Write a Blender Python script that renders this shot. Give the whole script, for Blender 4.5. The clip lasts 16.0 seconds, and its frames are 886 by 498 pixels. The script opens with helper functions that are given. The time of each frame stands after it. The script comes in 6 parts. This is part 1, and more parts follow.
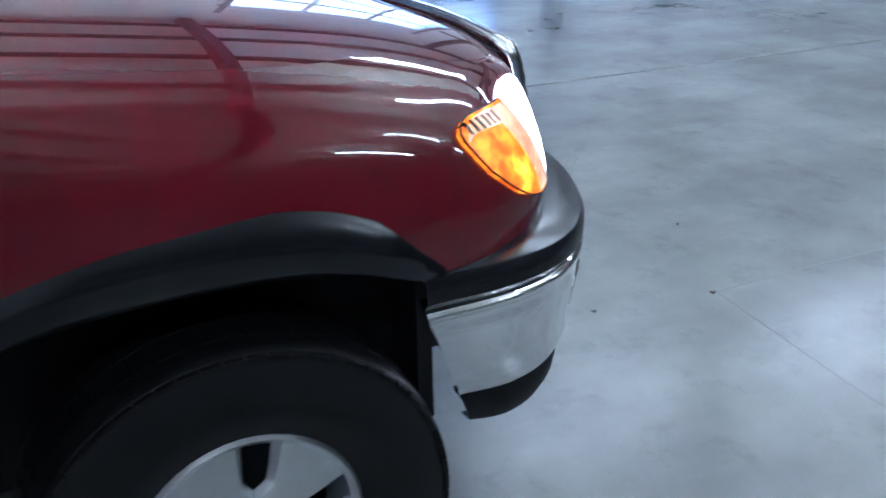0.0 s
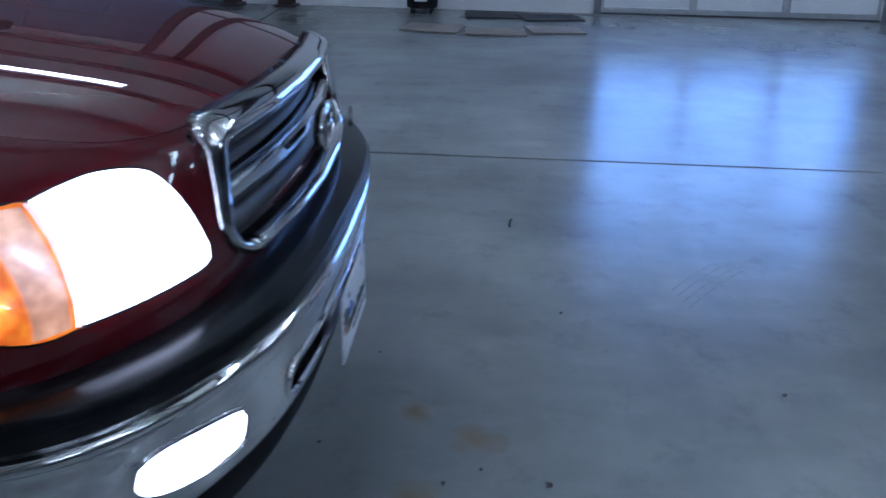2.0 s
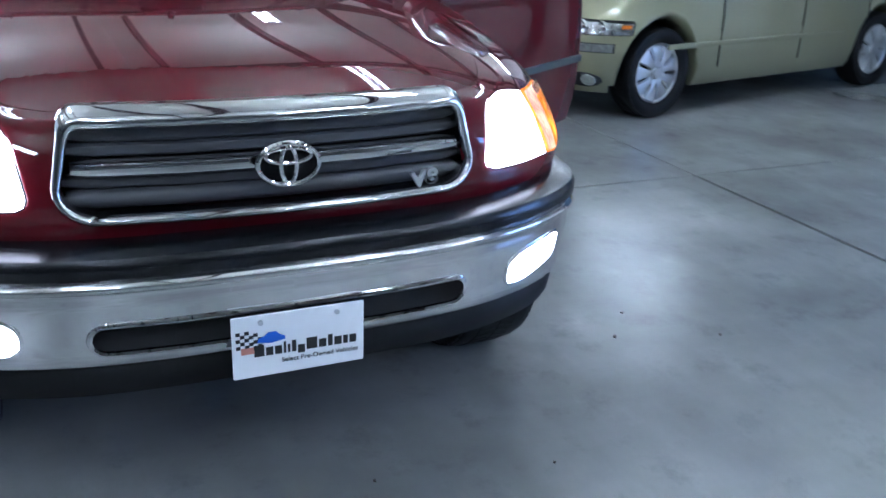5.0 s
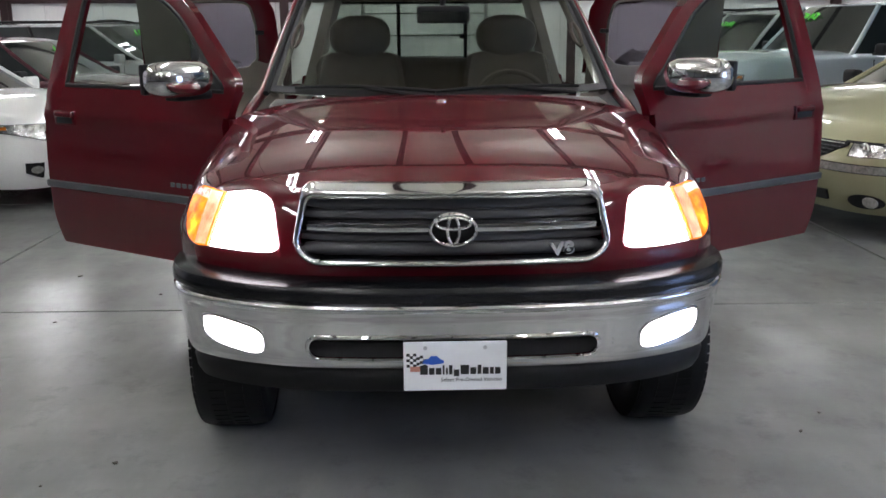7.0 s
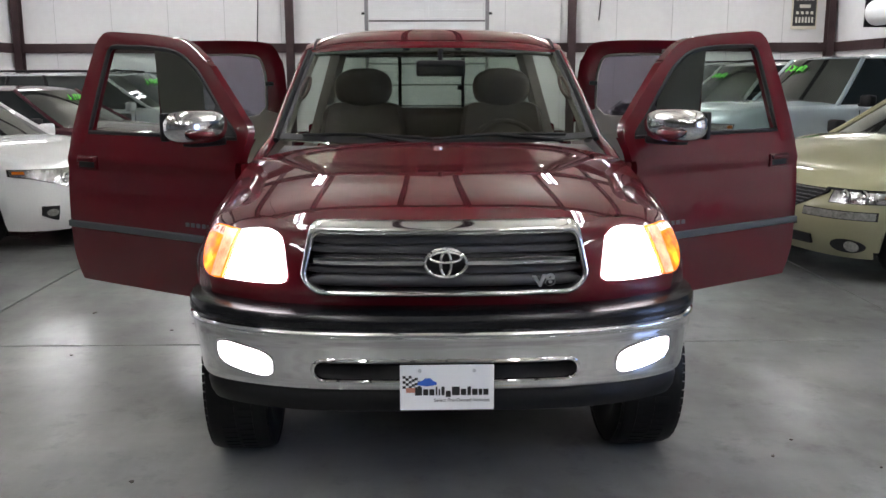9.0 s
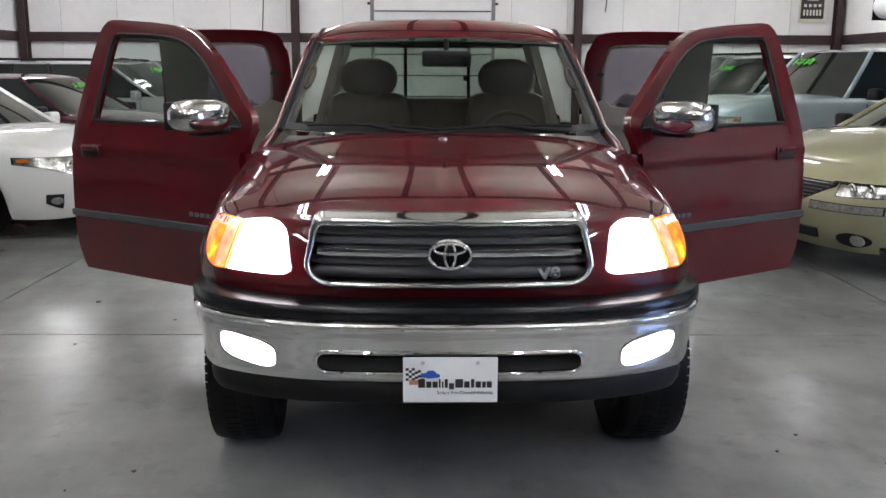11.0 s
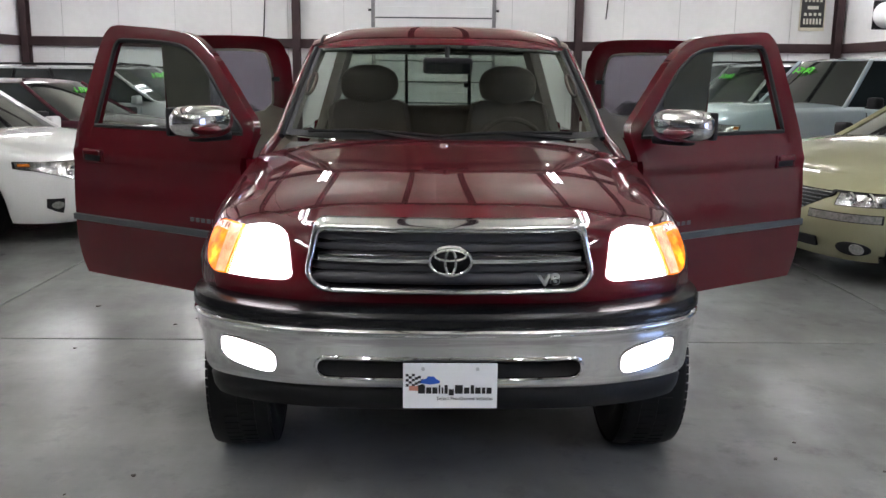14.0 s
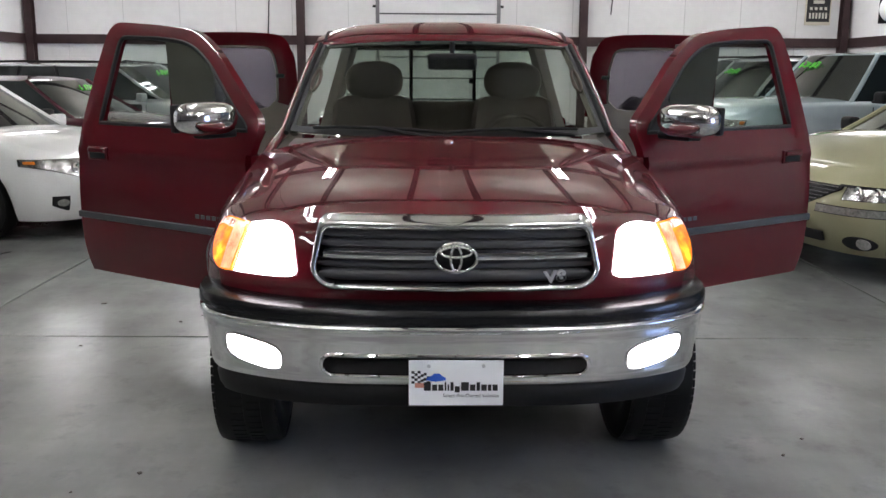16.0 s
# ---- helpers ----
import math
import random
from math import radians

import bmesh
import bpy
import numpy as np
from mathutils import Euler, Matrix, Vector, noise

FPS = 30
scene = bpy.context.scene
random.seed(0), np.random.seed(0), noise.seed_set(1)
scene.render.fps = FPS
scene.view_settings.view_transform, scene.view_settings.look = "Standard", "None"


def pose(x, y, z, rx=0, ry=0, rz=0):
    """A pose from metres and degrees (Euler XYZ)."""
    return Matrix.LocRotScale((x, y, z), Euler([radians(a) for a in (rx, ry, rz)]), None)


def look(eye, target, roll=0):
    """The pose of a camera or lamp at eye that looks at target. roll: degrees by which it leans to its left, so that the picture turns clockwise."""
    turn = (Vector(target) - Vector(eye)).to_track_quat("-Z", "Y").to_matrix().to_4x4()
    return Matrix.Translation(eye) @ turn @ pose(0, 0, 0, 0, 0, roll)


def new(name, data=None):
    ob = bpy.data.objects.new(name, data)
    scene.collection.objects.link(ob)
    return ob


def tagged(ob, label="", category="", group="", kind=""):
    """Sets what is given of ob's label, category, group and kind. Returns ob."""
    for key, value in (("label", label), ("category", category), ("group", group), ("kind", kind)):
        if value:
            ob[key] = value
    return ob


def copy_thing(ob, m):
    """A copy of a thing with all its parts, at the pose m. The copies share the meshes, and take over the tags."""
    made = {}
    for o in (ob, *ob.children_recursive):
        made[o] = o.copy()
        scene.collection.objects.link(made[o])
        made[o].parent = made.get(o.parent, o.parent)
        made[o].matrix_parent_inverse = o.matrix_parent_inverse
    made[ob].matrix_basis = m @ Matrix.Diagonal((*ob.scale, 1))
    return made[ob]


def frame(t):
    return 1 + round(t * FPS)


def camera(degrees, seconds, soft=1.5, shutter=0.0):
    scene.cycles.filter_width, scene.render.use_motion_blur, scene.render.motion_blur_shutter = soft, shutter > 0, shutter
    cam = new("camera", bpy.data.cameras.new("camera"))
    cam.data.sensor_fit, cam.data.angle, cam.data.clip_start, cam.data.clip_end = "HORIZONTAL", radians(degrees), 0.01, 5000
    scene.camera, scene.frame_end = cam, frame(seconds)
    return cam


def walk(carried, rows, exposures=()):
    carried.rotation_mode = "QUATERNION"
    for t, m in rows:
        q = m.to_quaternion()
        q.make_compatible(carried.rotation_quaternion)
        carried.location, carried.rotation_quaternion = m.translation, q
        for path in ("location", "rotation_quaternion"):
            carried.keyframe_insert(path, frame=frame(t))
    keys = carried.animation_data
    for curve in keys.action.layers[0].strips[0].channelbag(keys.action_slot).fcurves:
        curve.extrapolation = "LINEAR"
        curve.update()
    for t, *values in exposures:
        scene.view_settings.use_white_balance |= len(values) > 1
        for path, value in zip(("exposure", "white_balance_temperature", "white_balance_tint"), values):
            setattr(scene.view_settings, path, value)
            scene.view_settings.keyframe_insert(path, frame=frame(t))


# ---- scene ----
cam = camera(52.76, 16.0, shutter=0.35)
walk(cam, [
    (0.0, pose(-2.155, 1.041, 1.443, 65.94, 1.18, -113.54)),
    (0.5, pose(-2.041, 0.686, 1.438, 65.97, -1.30, -108.62)),
    (1.0, pose(-1.967, 0.350, 1.447, 68.22, 0.41, -98.94)),
    (1.5, pose(-1.941, -0.015, 1.455, 66.87, 2.66, -87.20)),
    (2.0, pose(-1.776, -0.320, 1.430, 67.36, -1.07, -85.65)),
    (2.5, pose(-1.612, -0.626, 1.442, 68.18, 0.50, -78.07)),
    (3.0, pose(-1.462, -0.959, 1.448, 65.94, 1.12, -66.42)),
    (3.5, pose(-1.199, -1.218, 1.444, 66.28, -1.28, -63.28)),
    (4.0, pose(-0.933, -1.447, 1.453, 67.00, 0.80, -52.25)),
    (4.5, pose(-0.711, -1.665, 1.476, 64.99, 0.71, -36.83)),
    (4.9, pose(-0.479, -1.778, 1.470, 68.47, -0.23, -24.80)),
    (5.0, pose(-0.443, -1.779, 1.505, 68.25, -2.21, -23.16)),
    (5.2, pose(-0.388, -1.792, 1.500, 69.95, -0.38, -18.35)),
    (7.3, pose(-0.040, -2.596, 1.526, 77.67, 0.25, -0.83)),
    (7.5, pose(-0.013, -2.655, 1.529, 78.65, 0.33, -0.75)),
    (8.0, pose(0.006, -2.742, 1.528, 78.54, -0.16, -0.50)),
    (8.5, pose(-0.016, -2.760, 1.530, 79.49, -0.39, -1.08)),
    (9.0, pose(-0.058, -2.762, 1.538, 79.11, 0.13, -1.02)),
    (11.5, pose(-0.058, -2.739, 1.536, 78.54, -0.29, -0.63)),
    (12.0, pose(-0.059, -2.737, 1.538, 78.59, -0.05, -0.69)),
    (12.5, pose(-0.061, -2.739, 1.537, 78.47, -0.23, -0.77)),
    (13.0, pose(-0.059, -2.745, 1.535, 78.79, -0.33, -1.13)),
    (13.5, pose(-0.062, -2.753, 1.539, 78.95, -0.29, -0.78)),
    (14.0, pose(-0.062, -2.755, 1.539, 78.94, -0.56, -0.65)),
    (14.5, pose(-0.059, -2.750, 1.538, 79.07, -0.28, -0.40)),
    (15.0, pose(-0.061, -2.745, 1.538, 78.87, -0.29, -0.21)),
    (15.5, pose(-0.061, -2.740, 1.535, 78.75, -0.23, -0.52)),
    (16.0, pose(-0.063, -2.744, 1.538, 78.70, -0.32, -0.36)),
], exposures=[
    (0.0, 1.42, 5080, 19), (0.5, 1.47, 4980, 19), (1.0, 0.95, 4830, 20), (1.5, 0.35, 4750, 21), (2.1, 0.22, 4780, 22), (2.6, 0.60, 4830, 22), (3.5, 1.17, 4960, 22), (4.5, 1.07, 5010, 21), (5.0, 1.33, 5050, 20), (5.3, 1.33, 5050, 20), (7.3, 1.17, 6450, 26), (16.0, 1.17, 6450, 26),
])

# ---- light ----
world = bpy.data.worlds.new("world")
scene.world = world
world.use_nodes = True
wn = world.node_tree.nodes
sky = wn.new("ShaderNodeTexSky")
sky.sky_type, sky.sun_disc = "NISHITA", False
sky.sun_elevation, sky.sun_rotation = radians(40), radians(200)
wn["Background"].inputs["Strength"].default_value = 0.12
world.node_tree.links.new(sky.outputs[0], wn["Background"].inputs["Color"])


def area(name, m, sx, sy, power, colour):
    lamp = bpy.data.lights.new(name, "AREA")
    lamp.shape, lamp.size, lamp.size_y, lamp.energy, lamp.color = "RECTANGLE", sx, sy, power, colour
    ob = new(name, lamp)
    ob.matrix_world = m
    return ob


# daylight that enters by the glazed door in the east wall
area("door_daylight", look((9.2, -2.93, 1.7), (0, -2.93, 0.9)), 3.0, 2.4, 46, (0.45, 0.64, 1.0))


# ---- materials ----
def mat(name, colour=(0.5, 0.5, 0.5), rough=0.5, metal=0.0, spec=0.5, coat=0.0, coat_rough=0.03, vary=0.0, scale=3.0,
        bump=0.0, bump_scale=60.0, rough_vary=0.0, emit=None, power=0.0, trans=0.0, ior=1.45, alpha=1.0, stretch=(1, 1, 1)):
    """A principled material with two scales of variation in colour, roughness and relief."""
    m = bpy.data.materials.new(name)
    m.use_nodes = True
    nt = m.node_tree
    n, link = nt.nodes, nt.links.new
    b = n["Principled BSDF"]
    b.inputs["Base Color"].default_value = (*colour, 1)
    b.inputs["Roughness"].default_value = rough
    b.inputs["Metallic"].default_value = metal
    b.inputs["Specular IOR Level"].default_value = spec
    b.inputs["Coat Weight"].default_value = coat
    b.inputs["Coat Roughness"].default_value = coat_rough
    b.inputs["Transmission Weight"].default_value = trans
    b.inputs["IOR"].default_value = ior
    b.inputs["Alpha"].default_value = alpha
    if emit:
        b.inputs["Emission Color"].default_value = (*emit, 1)
        b.inputs["Emission Strength"].default_value = power
    if vary or bump or rough_vary:
        tc = n.new("ShaderNodeTexCoord")
        mp = n.new("ShaderNodeMapping")
        mp.inputs["Scale"].default_value = stretch
        link(tc.outputs["Object"], mp.inputs["Vector"])
        big = n.new("ShaderNodeTexNoise")
        big.inputs["Scale"].default_value, big.inputs["Detail"].default_value = scale, 6
        link(mp.outputs[0], big.inputs["Vector"])
        fine = n.new("ShaderNodeTexNoise")
        fine.inputs["Scale"].default_value, fine.inputs["Detail"].default_value = bump_scale, 4
        link(mp.outputs[0], fine.inputs["Vector"])
        if vary:
            mixed = n.new("ShaderNodeMix")
            mixed.data_type = "FLOAT"
            mixed.inputs[0].default_value = 0.35
            link(big.outputs["Fac"], mixed.inputs[2])
            link(fine.outputs["Fac"], mixed.inputs[3])
            ramp = n.new("ShaderNodeValToRGB")
            ramp.color_ramp.elements[0].position, ramp.color_ramp.elements[1].position = 0.3, 0.7
            ramp.color_ramp.elements[0].color = (*[c * (1 - vary) for c in colour], 1)
            ramp.color_ramp.elements[1].color = (*[min(1, c * (1 + vary)) for c in colour], 1)
            link(mixed.outputs[0], ramp.inputs[0])
            link(ramp.outputs[0], b.inputs["Base Color"])
        if rough_vary:
            mr = n.new("ShaderNodeMapRange")
            mr.inputs["To Min"].default_value, mr.inputs["To Max"].default_value = max(0, rough - rough_vary), rough + rough_vary
            mr.inputs["From Min"].default_value, mr.inputs["From Max"].default_value = 0.3, 0.7
            link(big.outputs["Fac"], mr.inputs["Value"])
            link(mr.outputs[0], b.inputs["Roughness"])
        if bump:
            bp = n.new("ShaderNodeBump")
            bp.inputs["Strength"].default_value, bp.inputs["Distance"].default_value = bump, 0.002
            link(fine.outputs["Fac"], bp.inputs["Height"])
            link(bp.outputs[0], b.inputs["Normal"])
    return m


def concrete():
    """Sealed, power-floated concrete: cloudy greys, dark scuffs, a few rusty stains, patches of wax that shine more."""
    m = bpy.data.materials.new("sealed_concrete")
    m.use_nodes = True
    nt = m.node_tree
    n, link = nt.nodes, nt.links.new
    b = n["Principled BSDF"]
    geo = n.new("ShaderNodeNewGeometry")

    def noise_node(scale, detail, stretch=(1, 1, 1), rough=0.55):
        mp = n.new("ShaderNodeMapping")
        mp.inputs["Scale"].default_value = stretch
        link(geo.outputs["Position"], mp.inputs["Vector"])
        t = n.new("ShaderNodeTexNoise")
        t.inputs["Scale"].default_value, t.inputs["Detail"].default_value, t.inputs["Roughness"].default_value = scale, detail, rough
        link(mp.outputs[0], t.inputs["Vector"])
        return t.outputs["Fac"]

    def ramp(fac, stops):
        r = n.new("ShaderNodeValToRGB")
        r.color_ramp.elements[0].position, r.color_ramp.elements[0].color = stops[0][0], (*stops[0][1], 1)
        r.color_ramp.elements[1].position, r.color_ramp.elements[1].color = stops[-1][0], (*stops[-1][1], 1)
        for p, c in stops[1:-1]:
            e = r.color_ramp.elements.new(p)
            e.color = (*c, 1)
        link(fac, r.inputs[0])
        return r.outputs[0]

    def mix(fac, a, c, how="MIX"):
        x = n.new("ShaderNodeMix")
        x.data_type, x.blend_type = "RGBA", how
        if isinstance(fac, float):
            x.inputs[0].default_value = fac
        else:
            link(fac, x.inputs[0])
        link(a, x.inputs[6])
        link(c, x.inputs[7])
        return x.outputs[2]

    cloud = ramp(noise_node(0.9, 8), [(0.32, (0.187, 0.193, 0.182)), (0.5, (0.240, 0.248, 0.234)), (0.68, (0.298, 0.308, 0.290))])
    trowel = ramp(noise_node(5.0, 6, (1, 0.35, 1)), [(0.35, (0.82, 0.82, 0.82)), (0.7, (1, 1, 1))])
    col = mix(0.7, cloud, trowel, "MULTIPLY")
    dusk = ramp(noise_node(0.45, 3), [(0.35, (0.86, 0.86, 0.87)), (0.65, (1, 1, 1))])
    col = mix(1.0, col, dusk, "MULTIPLY")
    smudge = ramp(noise_node(4.5, 9, rough=0.70), [(0.33, (0.76, 0.76, 0.77)), (0.46, (1, 1, 1))])
    col = mix(0.75, col, smudge, "MULTIPLY")
    pale = ramp(noise_node(3.2, 8, (1.0, 0.6, 1), 0.68), [(0.55, (1, 1, 1)), (0.70, (1.17, 1.17, 1.165))])
    col = mix(0.8, col, pale, "MULTIPLY")
    sweepings = ramp(noise_node(9.0, 5, (0.25, 1, 1)), [(0.3, (0.93, 0.93, 0.93)), (0.7, (1, 1, 1))])
    col = mix(0.8, col, sweepings, "MULTIPLY")
    # rusty drips, darker spots and paler spots with a shape of their own
    wob = n.new("ShaderNodeTexNoise")
    wob.inputs["Scale"].default_value = 9.0
    link(geo.outputs["Position"], wob.inputs["Vector"])
    for (x, y, r), tone in (((0.29, -0.28, 0.10), (0.95, 0.64, 0.34)), ((0.03, -0.13, 0.09), (0.92, 0.70, 0.42)), ((0.42, -0.10, 0.06), (0.92, 0.68, 0.4)), ((1.25, -1.0, 0.25), (1.2, 1.2, 1.2)),
                            ((0.9, 0.9, 0.35), (0.80, 0.80, 0.80)), ((-0.6, -1.35, 0.22), (1.15, 1.15, 1.15)), ((2.4, 0.7, 0.3), (0.82, 0.82, 0.83)), ((-1.9, 2.9, 0.3), (1.15, 1.15, 1.15))):
        d = n.new("ShaderNodeVectorMath")
        d.operation = "DISTANCE"
        link(geo.outputs["Position"], d.inputs[0])
        d.inputs[1].default_value = (x, y, 0)
        add = n.new("ShaderNodeMath")
        add.operation = "MULTIPLY_ADD"
        link(wob.outputs["Fac"], add.inputs[0])
        add.inputs[1].default_value = r * 1.6
        link(d.outputs["Value"], add.inputs[2])
        mr = n.new("ShaderNodeMapRange")
        mr.inputs["From Min"].default_value, mr.inputs["From Max"].default_value = r * 0.9, r * 1.7
        mr.inputs["To Min"].default_value, mr.inputs["To Max"].default_value = 0.75, 0.0
        link(add.outputs[0], mr.inputs["Value"])
        rgb = n.new("ShaderNodeRGB")
        rgb.outputs[0].default_value = (*tone, 1)
        col = mix(mr.outputs[0], col, mix(1.0, col, rgb.outputs[0], "MULTIPLY"))
    link(col, b.inputs["Base Color"])
    rr = n.new("ShaderNodeMapRange")
    rr.inputs["From Min"].default_value, rr.inputs["From Max"].default_value = 0.3, 0.7
    rr.inputs["To Min"].default_value, rr.inputs["To Max"].default_value = 0.215, 0.262
    link(noise_node(1.3, 7), rr.inputs["Value"])
    link(rr.outputs[0], b.inputs["Roughness"])
    b.inputs["Specular IOR Level"].default_value = 0.40
    bp = n.new("ShaderNodeBump")
    bp.inputs["Strength"].default_value, bp.inputs["Distance"].default_value = 0.12, 0.004
    link(noise_node(14.0, 6), bp.inputs["Height"])
    wave = n.new("ShaderNodeBump")
    wave.inputs["Strength"].default_value, wave.inputs["Distance"].default_value = 0.35, 0.012
    link(noise_node(2.3, 3), wave.inputs["Height"])
    link(bp.outputs[0], wave.inputs["Normal"])
    link(wave.outputs[0], b.inputs["Normal"])
    return m


def paint(name, colour, flake=0.3, vary=0.06):
    m = mat(name, colour, 0.5, flake, 0.05, 1.0, 0.012, vary=vary, scale=1.2, bump=0.0)
    m.node_tree.nodes["Principled BSDF"].inputs["Coat IOR"].default_value = 1.62
    return m


CONCRETE = concrete()
JOINT = mat("joint_filler", (0.03, 0.03, 0.03), 0.8, vary=0.3, scale=8)
RED = paint("maroon_clearcoat", (0.098, 0.003, 0.008), 0.0)
CHROME = mat("chrome", (0.78, 0.78, 0.79), 0.045, 1.0, rough_vary=0.02, scale=4)
PLASTIC = mat("charcoal_plastic", (0.007, 0.0075, 0.009), 0.22, vary=0.2, scale=6, bump=0.05, bump_scale=320, rough_vary=0.02)
GRILLE_DARK = mat("dark_grey_plastic", (0.055, 0.056, 0.060), 0.42, vary=0.06, scale=5)
BLACK = mat("black_plastic", (0.008, 0.008, 0.009), 0.55, spec=0.3, vary=0.3, scale=10)
RUBBER = mat("tyre_rubber", (0.005, 0.005, 0.0055), 0.5, spec=0.3, vary=0.35, scale=9, bump=0.3, bump_scale=90)
ALLOY = mat("alloy", (0.62, 0.63, 0.64), 0.28, 0.9, vary=0.06, scale=8)
CLOTH = mat("tan_cloth", (0.092, 0.074, 0.060), 0.9, vary=0.18, scale=9, bump=0.5, bump_scale=400)
TRIM_TAN = mat("tan_trim", (0.24, 0.21, 0.18), 0.6, vary=0.1, scale=5, bump=0.2, bump_scale=250)
GLASS = mat("clear_glass", (0.92, 0.97, 0.95), 0.0, trans=1.0, ior=1.12, spec=0.6)
SCREEN = mat("windscreen_glass", (0.52, 0.58, 0.53), 0.0, trans=1.0, ior=1.12, spec=0.6)
DOORGLASS = mat("green_tinted_glass", (0.60, 0.68, 0.64), 0.0, trans=1.0, ior=1.06, spec=0.5)
PRIVACY = mat("privacy_glass", (0.24, 0.22, 0.26), 0.0, trans=1.0, ior=1.18, spec=0.6)
TINT = mat("tinted_glass", (0.014, 0.018, 0.017), 0.03, spec=0.55)
MIRROR = mat("mirror", (0.9, 0.9, 0.9), 0.02, 1.0)
LAMP_OFF = mat("unlit_lamp", (0.62, 0.62, 0.60), 0.10, 0.85, coat=1.0, vary=0.85, scale=22, bump=0.9, bump_scale=40)
LAMP_CLEAR = mat("clear_turn_lens", (0.50, 0.50, 0.46), 0.16, 0.6, coat=1.0, vary=0.35, scale=30)
REFLECTOR = mat("lamp_reflector", (0.8, 0.8, 0.8), 0.12, 1.0)
LAMP_ON = mat("lit_headlamp", (1, 1, 1), 0.3, emit=(1.0, 0.96, 0.93), power=6.0)
FOG_ON = mat("lit_fog_lamp", (1, 1, 1), 0.3, emit=(1.0, 0.96, 0.92), power=6.0)
TUBE = mat("fluorescent_tube", (1, 1, 1), 0.4, emit=(0.93, 1.0, 0.94), power=26.0)
WALL = mat("white_vinyl_insulation", (0.72, 0.72, 0.72), 0.55, vary=0.06, scale=0.8, bump=0.4, bump_scale=7)
CEIL = mat("white_ceiling_insulation", (0.88, 0.87, 0.76), 0.6, vary=0.08, scale=0.7, bump=0.4, bump_scale=6)
STEEL = mat("red_oxide_steel", (0.036, 0.017, 0.018), 0.55, vary=0.3, scale=5)
DOOR_WHITE = mat("white_door_enamel", (0.75, 0.76, 0.77), 0.35, vary=0.05, scale=2)
GALV = mat("galvanised_steel", (0.55, 0.56, 0.57), 0.4, 0.8, vary=0.12, scale=14)
WHITE = mat("white_plate", (0.82, 0.83, 0.84), 0.35, vary=0.02)
INK = mat("black_ink", (0.02, 0.02, 0.02), 0.4)
BLUE = mat("blue_ink", (0.03, 0.12, 0.55), 0.35)
REDINK = mat("red_ink", (0.6, 0.25, 0.18), 0.4)
GREEN = mat("green_marker", (0.10, 0.75, 0.06), 0.5, emit=(0.1, 0.8, 0.05), power=0.0)
GREYSTRIPE = mat("grey_moulding", (0.075, 0.080, 0.088), 0.28, vary=0.05)
CARD = mat("cardboard", (0.26, 0.22, 0.18), 0.85, vary=0.25, scale=4)
RUBBERMAT = mat("grey_rubber_mat", (0.05, 0.05, 0.055), 0.75, vary=0.3, scale=6)
BLUEDOOR = mat("blue_grey_enamel", (0.10, 0.17, 0.26), 0.4, vary=0.1, scale=2)
CANRED = mat("red_plastic", (0.5, 0.02, 0.015), 0.4, vary=0.1)


def glowing(name, base, low, high, p0, p1, scale, metal=0.0):
    """A lit lamp seen through a faceted lens, and a clear lens given glow: uneven, with hot and dull flecks."""
    m = mat(name, base, 0.25, metal, coat=1.0)
    nt = m.node_tree
    n, link = nt.nodes, nt.links.new
    tc = n.new("ShaderNodeTexCoord")
    t = n.new("ShaderNodeTexNoise")
    t.inputs["Scale"].default_value, t.inputs["Detail"].default_value = scale, 3
    link(tc.outputs["Object"], t.inputs["Vector"])
    cells = n.new("ShaderNodeTexVoronoi")
    cells.inputs["Scale"].default_value = scale * 2.2
    link(tc.outputs["Object"], cells.inputs["Vector"])
    both_ = n.new("ShaderNodeMix")
    both_.data_type = "FLOAT"
    both_.inputs[0].default_value = 0.08
    link(t.outputs["Fac"], both_.inputs[2])
    link(cells.outputs["Distance"], both_.inputs[3])
    r = n.new("ShaderNodeValToRGB")
    r.color_ramp.elements[0].position, r.color_ramp.elements[0].color = 0.34, (*low, 1)
    r.color_ramp.elements[1].position, r.color_ramp.elements[1].color = 0.62, (*high, 1)
    link(both_.outputs[0], r.inputs[0])
    b = n["Principled BSDF"]
    link(r.outputs[0], b.inputs["Emission Color"])
    s = n.new("ShaderNodeMapRange")
    s.inputs["From Min"].default_value, s.inputs["From Max"].default_value = 0.36, 0.64
    s.inputs["To Min"].default_value, s.inputs["To Max"].default_value = p0, p1
    link(both_.outputs[0], s.inputs["Value"])
    link(s.outputs[0], b.inputs["Emission Strength"])
    return m


